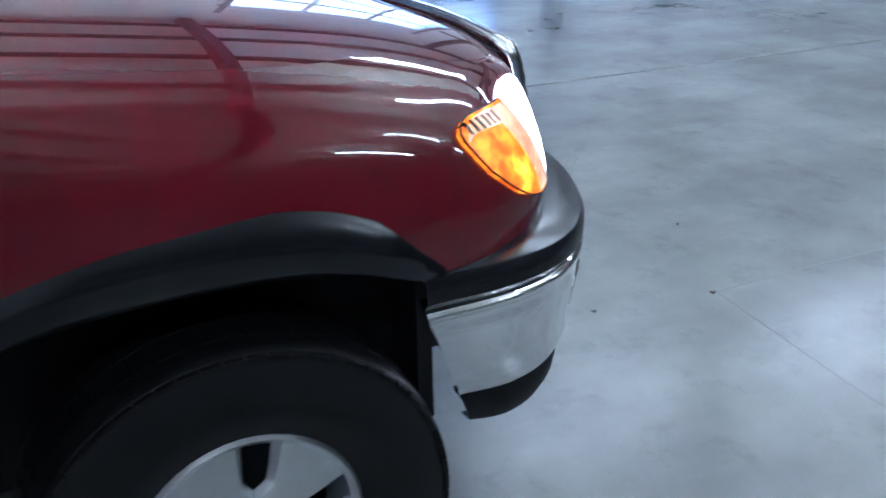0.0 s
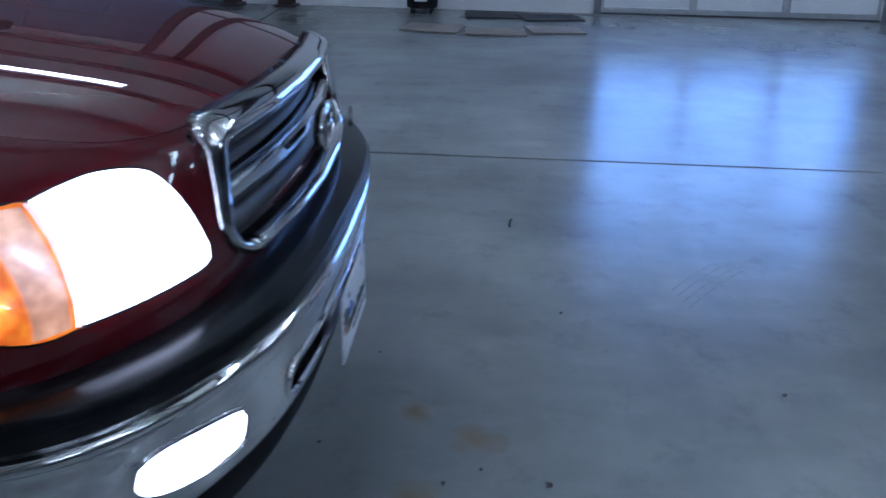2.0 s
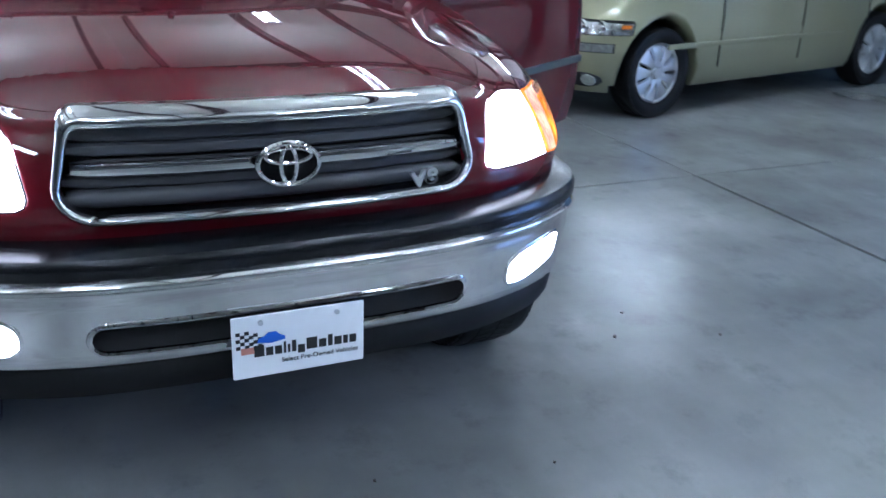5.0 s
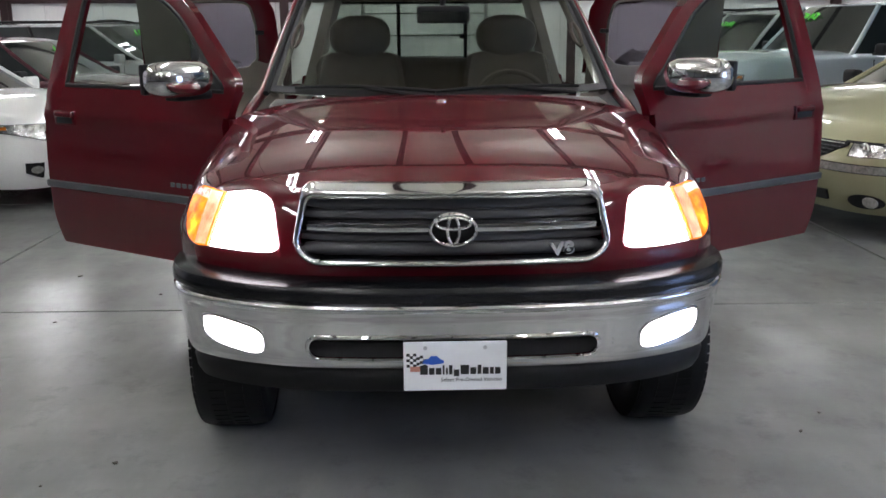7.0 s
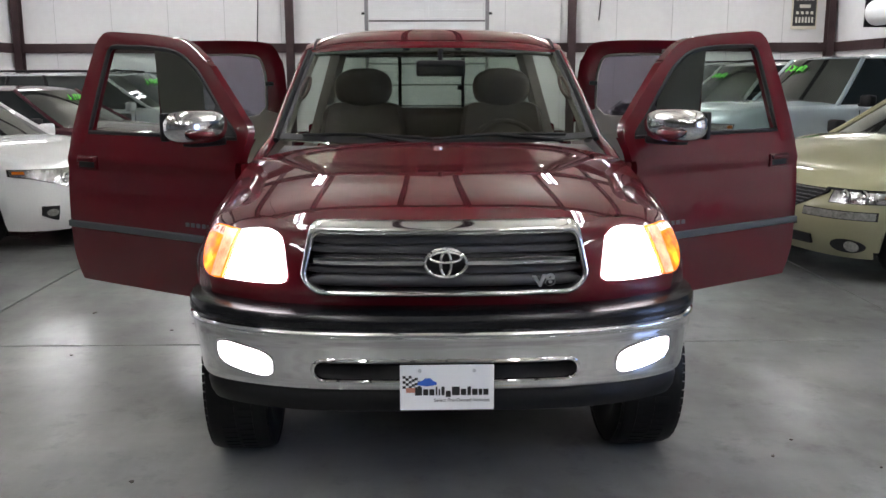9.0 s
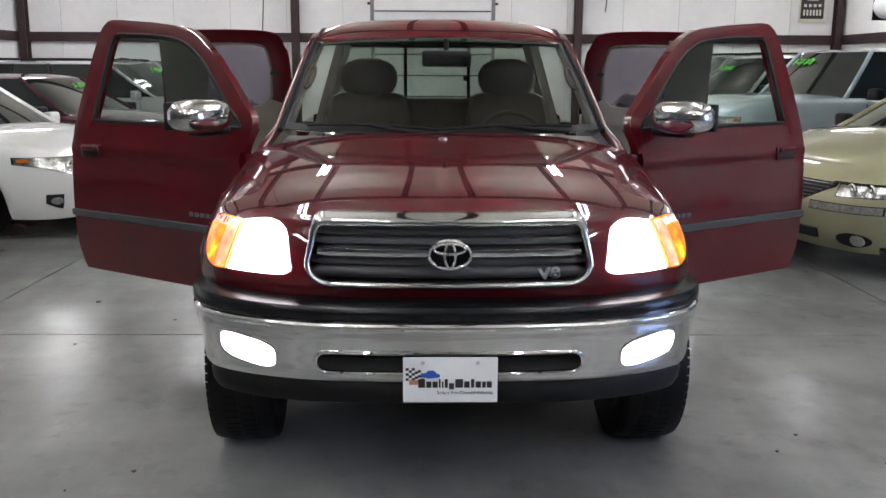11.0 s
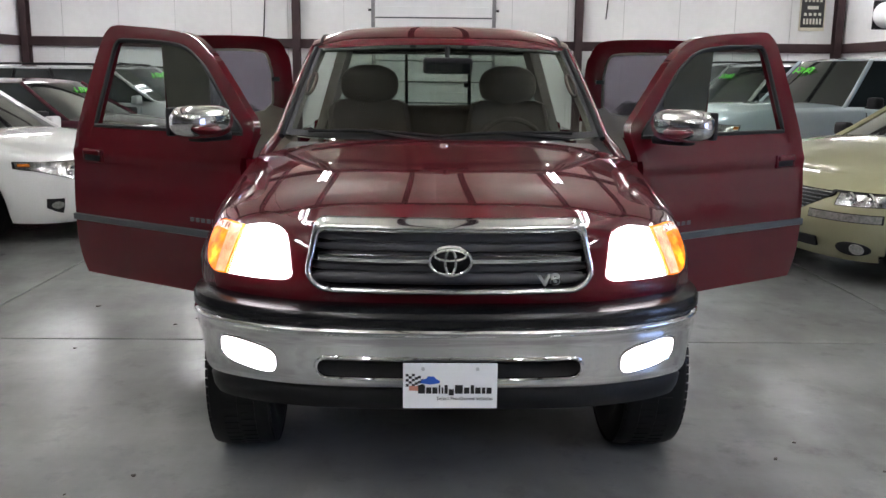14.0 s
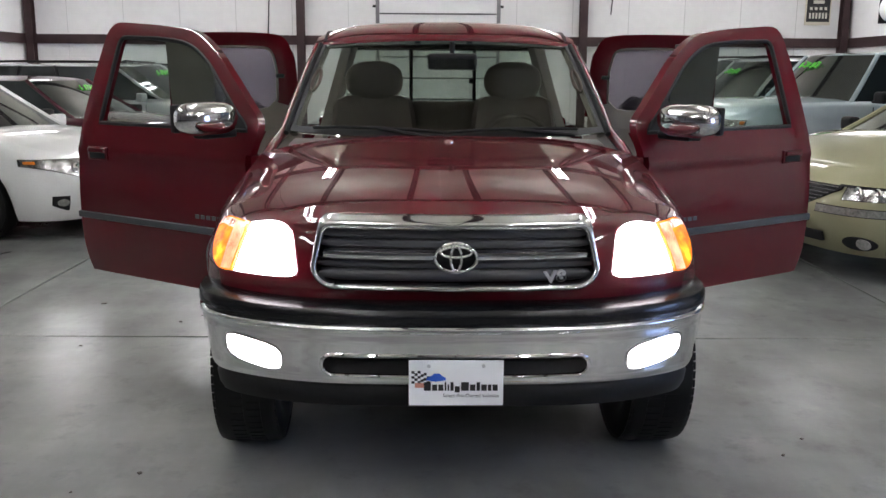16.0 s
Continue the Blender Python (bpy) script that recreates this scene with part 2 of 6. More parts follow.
def bulb_behind(m, at, reach, core):
    """Adds the bulb's hot core to a lit lens: brightest nearest to the filament, alike on both sides of the car."""
    nt = m.node_tree
    n, link = nt.nodes, nt.links.new
    b = n["Principled BSDF"]
    tc = n.new("ShaderNodeTexCoord")
    fold = n.new("ShaderNodeVectorMath")
    fold.operation = "ABSOLUTE"
    link(tc.outputs["Object"], fold.inputs[0])
    d = n.new("ShaderNodeVectorMath")
    d.operation = "DISTANCE"
    link(fold.outputs[0], d.inputs[0])
    d.inputs[1].default_value = at
    mr = n.new("ShaderNodeMapRange")
    mr.interpolation_type = "SMOOTHERSTEP"
    mr.inputs["From Min"].default_value, mr.inputs["From Max"].default_value = 0.0, reach
    mr.inputs["To Min"].default_value, mr.inputs["To Max"].default_value = core, 0.0
    link(d.outputs["Value"], mr.inputs["Value"])
    add = n.new("ShaderNodeMath")
    link(b.inputs["Emission Strength"].links[0].from_socket, add.inputs[0])
    link(mr.outputs[0], add.inputs[1])
    link(add.outputs[0], b.inputs["Emission Strength"])
    return m


AMBER = bulb_behind(glowing("lit_amber_lamp", (0.8, 0.22, 0.01), (0.80, 0.07, 0.0), (1.0, 0.26, 0.006), 0.35, 1.0, 34), (0.795, 0.345, 0.902), 0.062, 7.0)
# not a lamp: the amber bulb's light on the clear lens is given as glow
PINKCLEAR = glowing("clear_lens_amber_glow", (0.52, 0.40, 0.34), (0.90, 0.30, 0.09), (1.0, 0.50, 0.24), 0.40, 0.85, 20, 0.7)


# ---- mesh helpers ----
def part(name, bm, material, parent=None, label="", smooth=True):
    """Links a bmesh as one mesh object, under a thing or a part."""
    me = bpy.data.meshes.new(name)
    bm.normal_update()
    bm.to_mesh(me)
    bm.free()
    if smooth:
        for p in me.polygons:
            p.use_smooth = True
        me.set_sharp_from_angle(angle=radians(38))
    me.materials.append(material)
    ob = new(name, me)
    if parent is not None:
        ob.parent = parent
    if label:
        ob["label"] = label
    return ob


def empty(name, m=None):
    ob = new(name)
    if m is not None:
        ob.matrix_world = m
    return ob


def catmull(pts, n):
    """n points evenly spaced in parameter on a smooth curve through pts."""
    p = [np.array(q, float) for q in pts]
    p = [2 * p[0] - p[1]] + p + [2 * p[-1] - p[-2]]
    out = []
    k = len(pts) - 1
    for i in range(n):
        u = i / (n - 1) * k
        j = min(int(u), k - 1)
        t = u - j
        a, b, c, d = p[j:j + 4]
        out.append(0.5 * (2 * b + (c - a) * t + (2 * a - 5 * b + 4 * c - d) * t * t + (3 * b - a - 3 * c + d) * t ** 3))
    return out


def evenly(pts, n):
    """n points evenly spaced by length on a polyline."""
    p = np.array(pts, float)
    d = np.concatenate([[0], np.cumsum(np.linalg.norm(np.diff(p, axis=0), axis=1))])
    s = np.linspace(0, d[-1], n)
    return [np.array([np.interp(x, d, p[:, k]) for k in range(p.shape[1])]) for x in s]


def grid(rows, bm=None, closed=False, flip=False):
    """Quads between rows of points. closed: each row is a ring."""
    bm = bm or bmesh.new()
    v = [[bm.verts.new(tuple(q)) for q in r] for r in rows]
    m = len(rows[0])
    for i in range(len(rows) - 1):
        for j in range(m if closed else m - 1):
            k = (j + 1) % m
            f = (v[i][j], v[i][k], v[i + 1][k], v[i + 1][j])
            bm.faces.new(f[::-1] if flip else f)
    return bm, v


def both(rows_of, bm=None):
    """A grid and its mirror image in x."""
    bm = bm or bmesh.new()
    grid(rows_of, bm)
    grid([[(-q[0], q[1], q[2]) for q in r] for r in rows_of], bm, flip=True)
    bmesh.ops.remove_doubles(bm, verts=bm.verts, dist=1e-4)
    return bm


def thicken(bm, t):
    """Gives an open sheet a thickness t, inwards of its normals."""
    bmesh.ops.recalc_face_normals(bm, faces=bm.faces)
    bmesh.ops.solidify(bm, geom=list(bm.faces), thickness=t)
    return bm


def box(sx, sy, sz, at=(0, 0, 0), bevel=0.0, seg=2, bm=None, turn=None):
    """A box of that size, centred at a point, with rounded edges."""
    b = bmesh.new()
    bmesh.ops.create_cube(b, size=1)
    bmesh.ops.scale(b, vec=(sx, sy, sz), verts=b.verts)
    if bevel:
        bmesh.ops.bevel(b, geom=list(b.edges), offset=bevel, segments=seg, profile=0.6, affect="EDGES")
    m = Matrix.Translation(at) @ (turn or Matrix())
    bmesh.ops.transform(b, matrix=m, verts=b.verts)
    return join(bm, b) if bm else b


def join(a, b):
    """Adds the faces of b to a, and frees b."""
    made = {v: a.verts.new(v.co) for v in b.verts}
    for f in b.faces:
        a.faces.new([made[v] for v in f.verts])
    b.free()
    return a


def cyl(r, depth, at=(0, 0, 0), axis="Z", n=24, r2=None, bevel=0.0, bm=None):
    b = bmesh.new()
    bmesh.ops.create_cone(b, cap_ends=True, segments=n, radius1=r, radius2=r if r2 is None else r2, depth=depth)
    if bevel:
        e = [q for q in b.edges if len(q.link_faces) == 2 and any(len(f.verts) > 4 for f in q.link_faces)]
        bmesh.ops.bevel(b, geom=e, offset=bevel, segments=2, affect="EDGES")
    turn = {"Z": Matrix(), "X": Matrix.Rotation(radians(90), 4, "Y"), "Y": Matrix.Rotation(radians(90), 4, "X")}[axis]
    bmesh.ops.transform(b, matrix=Matrix.Translation(at) @ turn, verts=b.verts)
    return join(bm, b) if bm else b


def lathe(profile, axis="X", n=40, at=(0, 0, 0)):
    """Turns a profile of (along, radius) about an axis."""
    rows = []
    for a, r in profile:
        ring = []
        for i in range(n):
            c, s = math.cos(2 * math.pi * i / n) * r, math.sin(2 * math.pi * i / n) * r
            q = {"X": (a, c, s), "Y": (c, a, s), "Z": (c, s, a)}[axis]
            ring.append([q[k] + at[k] for k in range(3)])
        rows.append(ring)
    bm, v = grid(rows, closed=True)
    bmesh.ops.recalc_face_normals(bm, faces=bm.faces)
    return bm


def sweep(path, profile, up=(0, 0, 1), closed=False, bm=None, scale=None):
    """A closed profile of (side, up) carried along a path."""
    path = [Vector(p) for p in path]
    rows = []
    m = len(path)
    for i, p in enumerate(path):
        a = path[(i - 1) % m] if (closed or i) else p
        c = path[(i + 1) % m] if (closed or i < m - 1) else p
        d = (c - a).normalized()
        u = Vector(up)
        side = d.cross(u).normalized()
        u2 = side.cross(d).normalized()
        k = scale[i] if scale else 1.0
        rows.append([p + side * (q[0] * k) + u2 * (q[1] * k) for q in profile])
    if closed:
        rows.append(rows[0])
    bm, v = grid(rows, bm, closed=True)
    if not closed:
        bm.faces.new(v[0][::-1])
        bm.faces.new(v[-1])
    else:
        bmesh.ops.remove_doubles(bm, verts=bm.verts, dist=1e-5)
    bmesh.ops.recalc_face_normals(bm, faces=bm.faces)
    return bm


def ring_profile(r, n=10, ry=None):
    return [(math.cos(2 * math.pi * i / n) * r, math.sin(2 * math.pi * i / n) * (ry or r)) for i in range(n)]


def rounded(w, h, r, n=5):
    """Outline of a rounded rectangle, as (x, z)."""
    out = []
    for cx, cz, a0 in ((w / 2 - r, h / 2 - r, 0), (-w / 2 + r, h / 2 - r, 90), (-w / 2 + r, -h / 2 + r, 180), (w / 2 - r, -h / 2 + r, 270)):
        for i in range(n + 1):
            a = radians(a0 + 90 * i / n)
            out.append((cx + r * math.cos(a), cz + r * math.sin(a)))
    return out


def plate(outline, depth, place):
    """An outline of (a, b) extruded by depth; place turns (a, b, d) into a point."""
    bm = bmesh.new()
    f = [bm.verts.new(place(a, b, 0)) for a, b in outline]
    k = [bm.verts.new(place(a, b, depth)) for a, b in outline]
    bm.faces.new(f)
    bm.faces.new(k[::-1])
    m = len(outline)
    for i in range(m):
        bm.faces.new((f[i], k[i], k[(i + 1) % m], f[(i + 1) % m]))
    bmesh.ops.recalc_face_normals(bm, faces=bm.faces)
    return bm


def lettering(name, words, size, depth, m, material, parent, label="", bold=0.0):
    """Words in the built-in font, as a mesh."""
    c = bpy.data.curves.new(name, "FONT")
    c.body, c.size, c.extrude, c.offset = words, size, depth, bold
    c.align_x, c.align_y = "CENTER", "CENTER"
    t = bpy.data.objects.new(name, c)
    me = bpy.data.meshes.new_from_object(t)
    bpy.data.objects.remove(t)
    me.materials.append(material)
    ob = new(name, me)
    ob.parent, ob.matrix_local = parent, m
    if label:
        ob["label"] = label
    return ob


# ---- the building ----
WEST, EAST, SOUTH, NORTH, EAVE, RIDGE = -9.0, 8.9, -27.0, 17.3, 4.5, 5.5
ADDED_WEST = -22.0
T = 0.16


def structure(ob, label=""):
    return tagged(ob, label=label, kind="structure")


def wall_x(name, y0, y1, holes, inner, outer, label):
    """A wall of constant x with openings (y0, y1, top)."""
    bm = bmesh.new()
    cuts = sorted(holes)
    y = y0
    for a, b, top in cuts:
        box(T, a - y, EAVE, ((inner + outer) / 2, (a + y) / 2, EAVE / 2), bm=bm)
        box(T, b - a, EAVE - top, ((inner + outer) / 2, (a + b) / 2, (EAVE + top) / 2), bm=bm)
        y = b
    box(T, y1 - y, EAVE, ((inner + outer) / 2, (y1 + y) / 2, EAVE / 2), bm=bm)
    return structure(part(name, bm, WALL, smooth=False), label)


def wall_y(name, x0, x1, holes, inner, outer, label):
    bm = bmesh.new()
    x = x0
    for a, b, top in sorted(holes):
        box(a - x, T, EAVE, ((a + x) / 2, (inner + outer) / 2, EAVE / 2), bm=bm)
        box(b - a, T, EAVE - top, ((a + b) / 2, (inner + outer) / 2, (EAVE + top) / 2), bm=bm)
        x = b
    box(x1 - x, T, EAVE, ((x1 + x) / 2, (inner + outer) / 2, EAVE / 2), bm=bm)
    # gable above the eave
    g = plate([(max(x0, WEST), EAVE), (x1, EAVE), (0, RIDGE + 0.05)], outer - inner, lambda a, b, d: (a, inner + d, b))
    join(bm, g)
    return structure(part(name, bm, WALL, smooth=False), label)


BACK_DOOR = (-1.32, 1.22, 3.2)
EAST_DOOR = (-4.50, -1.36, 3.0)
wall_y("wall_north", WEST, EAST, [BACK_DOOR], NORTH, NORTH + T, "white vinyl-faced insulated steel wall")
# the south wall is unseen, set far back so the paint mirrors dark space
wall_y("wall_south", ADDED_WEST, EAST, [], SOUTH, SOUTH - T, "white vinyl-faced insulated steel wall")
wall_x("wall_east", SOUTH, NORTH, [EAST_DOOR, (3.05, 8.05, 4.2), (11.6, 14.8, 3.0)], EAST, EAST + T, "white vinyl-faced insulated steel wall")
wall_x("wall_west", 2.3, NORTH, [], WEST, WEST - T, "white vinyl-faced insulated steel wall")
# an added, unlit bay, out of view to the west, keeps the pickup's reflections dark
wall_x("wall_annex_west", SOUTH, 2.3, [], ADDED_WEST, ADDED_WEST - T, "white vinyl-faced insulated steel wall")
structure(part("wall_annex_north", box(WEST - ADDED_WEST, T, EAVE, ((WEST + ADDED_WEST) / 2, 2.3 + T / 2, EAVE / 2)), WALL, smooth=False), "white vinyl-faced insulated steel wall")
structure(part("ceiling_annex", box(WEST - ADDED_WEST + 0.2, 2.5 - SOUTH, 0.12, ((WEST + ADDED_WEST) / 2, (SOUTH + 2.3) / 2, EAVE + 0.05)), CEIL, smooth=False), "white insulated ceiling over the added, unseen side bay")

# ceiling: two slopes of insulation between dark purlins
bm = bmesh.new()
for s, edge in ((-1, WEST), (1, EAST)):
    q = [(0, RIDGE), (edge * 1.01, EAVE), (edge * 1.01, EAVE + 0.12), (0, RIDGE + 0.12)]
    join(bm, plate(q, NORTH - SOUTH + 0.3, lambda a, b, d: (a, SOUTH - 0.15 + d, b)))
structure(part("ceiling", bm, CEIL, smooth=False), "white insulated ceiling between dark steel purlins")


def roof_z(x):
    return RIDGE - (RIDGE - EAVE) * abs(x) / (abs(WEST) if x < 0 else EAST)


bm = bmesh.new()
for x in (0.42, 2.05, 3.65, 5.25, 6.85, 8.45):
    for x in (-x, x):
        box(0.09, NORTH - SOUTH, 0.18, (x, (NORTH + SOUTH) / 2, roof_z(x) - 0.09), bm=bm)
structure(part("purlins", bm, STEEL, smooth=False), "dark red-oxide steel purlins")
bm = bmesh.new()
for y in (-25.8, -19.6, -13.4, -7.2, -1.0, 5.2, 11.3):
    for s, edge in ((-1, WEST), (1, EAST)):
        q = [(0, RIDGE - 0.18), (edge, EAVE - 0.18), (edge, EAVE - 0.48), (0, RIDGE - 0.38)]
        join(bm, plate(q, 0.15, lambda a, b, d: (a, y - 0.075 + d, b)))
structure(part("rafters", bm, STEEL, smooth=False), "dark red-oxide steel rafters")


def column(x, y, turn=0):
    """An I-section steel column."""
    bm = box(0.16, 0.014, EAVE, (0, -0.1, EAVE / 2))
    box(0.16, 0.014, EAVE, (0, 0.1, EAVE / 2), bm=bm)
    box(0.012, 0.19, EAVE, (0, 0, EAVE / 2), bm=bm)
    box(0.24, 0.28, 0.02, (0, 0, 0.012), bm=bm)
    ob = part("column", bm, STEEL, smooth=False)
    ob.matrix_world = pose(x, y, 0, 0, 0, turn)
    return tagged(ob, "dark red-oxide steel column against the white wall", "column", "wall columns", "structure")


for x in (WEST + 0.14, -3.02, 3.10, EAST - 0.14):
    column(x, NORTH - 0.13)
for y in (-7.2, -5.32, 2.28, 2.92, 8.2, 11.3):
    column(EAST - 0.13, y, 90)
for y in (-25.8, -19.6, -13.4, -7.2, -1.0, 5.2, 11.3):
    column(WEST + 0.13, y, 90)


def girt(x0, y0, x1, y1, z):
    d = Vector((x1 - x0, y1 - y0, 0))
    ob = part("girt", box(d.length, 0.06, 0.2, (0, 0, 0)), STEEL, smooth=False)
    ob.matrix_world = pose((x0 + x1) / 2, (y0 + y1) / 2, z, 0, 0, math.degrees(math.atan2(d.y, d.x)))
    return tagged(ob, "dark red-oxide steel girt along the white wall", "girt", "wall girts", "structure")


for z in (2.17,):
    girt(WEST, NORTH - 0.04, -1.5, NORTH - 0.04, z)
    girt(1.42, NORTH - 0.04, EAST, NORTH - 0.04, z)
    girt(WEST + 0.04, 2.3, WEST + 0.04, NORTH, z)
    girt(EAST - 0.04, -1.2, EAST - 0.04, 2.9, z)
    girt(EAST - 0.04, 8.2, EAST - 0.04, 11.5, z)
    girt(EAST - 0.04, SOUTH, EAST - 0.04, -4.7, z)
    girt(EAST - 0.04, 14.9, EAST - 0.04, NORTH, z)

# vertical laps of the wall sheets
bm = bmesh.new()
x = WEST + 0.9
while x < EAST:
    if not -1.5 < x < 1.4:
        box(0.012, 0.012, EAVE, (x, NORTH - 0.004, EAVE / 2), bm=bm)
    x += 1.22
structure(part("trim", bm, mat("seam_tape", (0.5, 0.5, 0.5), 0.6), smooth=False), "grey seams between the wall sheets")


TRACK = mat("dull_steel_track", (0.22, 0.22, 0.23), 0.45, 0.7, vary=0.2, scale=9)


def sectional_door(name, width, height, rows, cols, glazed, label, enamel=None):
    """A sectional overhead door with stiles, rails, panels or panes and side tracks; it faces -y at y = 0, with its middle at x = 0."""
    root = structure(empty(name), label)
    enamel = enamel or DOOR_WHITE
    h = height / rows
    w = width / cols
    for r in range(rows):
        bm = bmesh.new()
        for c in range(cols + 1):
            box(0.07 if c in (0, cols) else 0.09, 0.05, h - 0.008, (-width / 2 + c * w, 0.025, r * h + h / 2), 0.004, 1, bm=bm)
        for z in (0.04, h - 0.04):
            box(width, 0.046, 0.07, (0, 0.025, r * h + z), 0.004, 1, bm=bm)
        part("section_frame", bm, enamel if not glazed else GALV, root, smooth=False)
        for c in range(cols):
            x, z = -width / 2 + (c + 0.5) * w, r * h + h / 2
            if r in glazed:
                part("pane", box(w - 0.08, 0.008, h - 0.12, (x, 0.03, z)), GLASS, root, smooth=False).visible_shadow = False
            else:
                bm = box(w - 0.07, 0.018, h - 0.11, (x, 0.03, z))
                box(w - 0.16, 0.014, 0.02, (x, 0.018, z), 0.004, 1, bm=bm)
                part("panel", bm, enamel, root, smooth=False)
        part("section_seal", box(width, 0.02, 0.03, (0, -0.006, r * h + 0.002)), GREYSTRIPE, root, smooth=False)
    for s in (-1, 1):
        bm = box(0.05, 0.06, height + 0.5, (s * (width / 2 + 0.06), -0.05, height / 2 + 0.25))
        box(0.03, 0.09, height + 0.5, (s * (width / 2 + 0.02), -0.03, height / 2 + 0.25), bm=bm)
        part("track", bm, TRACK, root, smooth=False)
        for z in np.arange(0.5, height, 0.6):
            part("track_bracket", box(0.10, 0.05, 0.05, (s * (width / 2 + 0.10), -0.03, z)), BLACK, root, smooth=False)
    part("torsion_bar", cyl(0.02, width + 0.3, (0, -0.14, height + 0.3), "X", 12), GALV, root)
    return root


d = sectional_door("door_1", 2.54, 3.2, 7, 2, (), "white sectional overhead door with galvanised tracks, closed")
d.matrix_world = pose(-0.05, NORTH + 0.03, 0)
d = sectional_door("door_2", 3.14, 3.0, 4, 3, (1, 2, 3), "closed sectional overhead door with white bottom panels and glazed rows above")
d.matrix_world = pose(EAST + 0.03, -2.93, 0, 0, 0, -90)

# only its foot is known; made wider and taller to darken the bonnet's reflection
d = sectional_door("door_4", 5.0, 4.2, 7, 5, (), "closed blue-grey sectional overhead door", BLUEDOOR)
d.matrix_world = pose(EAST + 0.03, 5.55, 0, 0, 0, -90)

# rolling shutter in the east wall, with its drum above
root = structure(empty("door_3"), "closed white rolling steel shutter with a round drum housing")
bm = bmesh.new()
for i in range(30):
    box(0.03, 3.2, 0.094, (0, 0, i * 0.1 + 0.05), 0.02, 2, bm=bm)
part("curtain", bm, DOOR_WHITE, root)
part("drum", lathe([(-1.75, 0.02), (-1.75, 0.25), (1.75, 0.25), (1.75, 0.02)], "Y", 28, (-0.28, 0, 2.75)), DOOR_WHITE, root)
for s in (-1, 1):
    part("bracket", box(0.55, 0.03, 0.55, (-0.24, s * 1.78, 2.75), 0.004, 1), BLACK, root)
    part("guide", box(0.1, 0.06, 3.0, (-0.04, s * 1.66, 1.5), 0.004, 1), GALV, root)
root.matrix_world = pose(EAST + 0.06, 13.2, 0)

# the sky and yard beyond the glazed door
yard = part("backdrop", box(0.1, 24, 12, (19, -2.9, 5)), mat("bright_sky", (0.6, 0.75, 1), 0.9, emit=(0.25, 0.48, 1.0), power=1.6), smooth=False)
structure(yard, "bright blue-white daylight outside")
yard2 = part("ground", box(400, 400, 0.1, (0, 0, -0.16)), mat("gravel_yard", (0.3, 0.29, 0.27), 0.9, vary=0.3, scale=0.6), smooth=False)
structure(yard2, "pale gravel ground outside the building")

# floor: slabs with sawn joints over a dark bed
floor = structure(part("floor", box(EAST - ADDED_WEST + 0.3, NORTH - SOUTH + 0.3, 0.08, ((EAST + ADDED_WEST) / 2, (NORTH + SOUTH) / 2, -0.05)), JOINT, smooth=False),
                  "sealed grey concrete floor with sawn joints")


# ---- lamps under the roof ----
def strip_light():
    root = empty("strip_light")
    part("housing", plate([(-0.045, -0.02), (0.045, -0.02), (0.055, 0.03), (0.03, 0.06), (-0.03, 0.06), (-0.055, 0.03)], 2.44, lambda a, b, d: (a, d - 1.22, b)), DOOR_WHITE, root, smooth=False)
    for s in (-1, 1):
        part("tube", lathe([(-1.19, 0.004), (-1.19, 0.019), (1.19, 0.019), (1.19, 0.004)], "Y", 10, (s * 0.068, 0, -0.028)), TUBE, root)
        part("cable", cyl(0.004, 1.2, (0, s * 0.9, 0.69), n=6), GALV, root)
    for s in (-1, 1):
        part("lamp_holder", box(0.22, 0.03, 0.06, (0, s * 1.205, -0.01), 0.004, 1), WHITE, root)
    return tagged(root, "white twin-tube fluorescent strip light under the roof, lit", "strip light", "strip lights")


first = strip_light()
first.matrix_world = pose(1.85, -3.4, 4.15)
# the row at y = -6.9 is added to brighten the south floor
for x in (-7.4, -4.6, -1.85, 1.85, 4.6, 7.4):
    for y in (-6.9, -3.4, 2.7, 8.8, 14.6):
        dark = (x > 7 and y < 3) or (x < -7 and y < 3) or (x < -4 and y < -5) or (abs(x) == 4.6 and y == 8.8)
        if (x, y) != (1.85, -3.4) and not dark:
            copy_thing(first, pose(x, y, 4.15 if abs(x) < 5 else 4.0))


# ---- the red pickup ----
truck = tagged(empty("pickup_truck"), "maroon pickup truck, lamps lit and all four doors standing open", "pickup truck")

WHEEL_Y, WHEEL_R = 0.890, 0.372


def arch(y, base, r=0.46, yc=WHEEL_Y, zc=0.41):
    d = r * r - (y - yc) ** 2
    return max(base, zc + math.sqrt(d)) if d > 0 else base


def flare_z(y, b, front, rear, yc=0.91, zc=0.40, n=2.6):
    """Height of an arch line over y; it is squarer than a circle, and longer behind the wheel."""
    k = abs(y - yc) / (front if y < yc else rear)
    return zc + b * (1 - k ** n) ** (1 / n) if k < 1 else 0.0


def lip_z(y):
    return flare_z(y, 0.45, 0.52, 0.56)


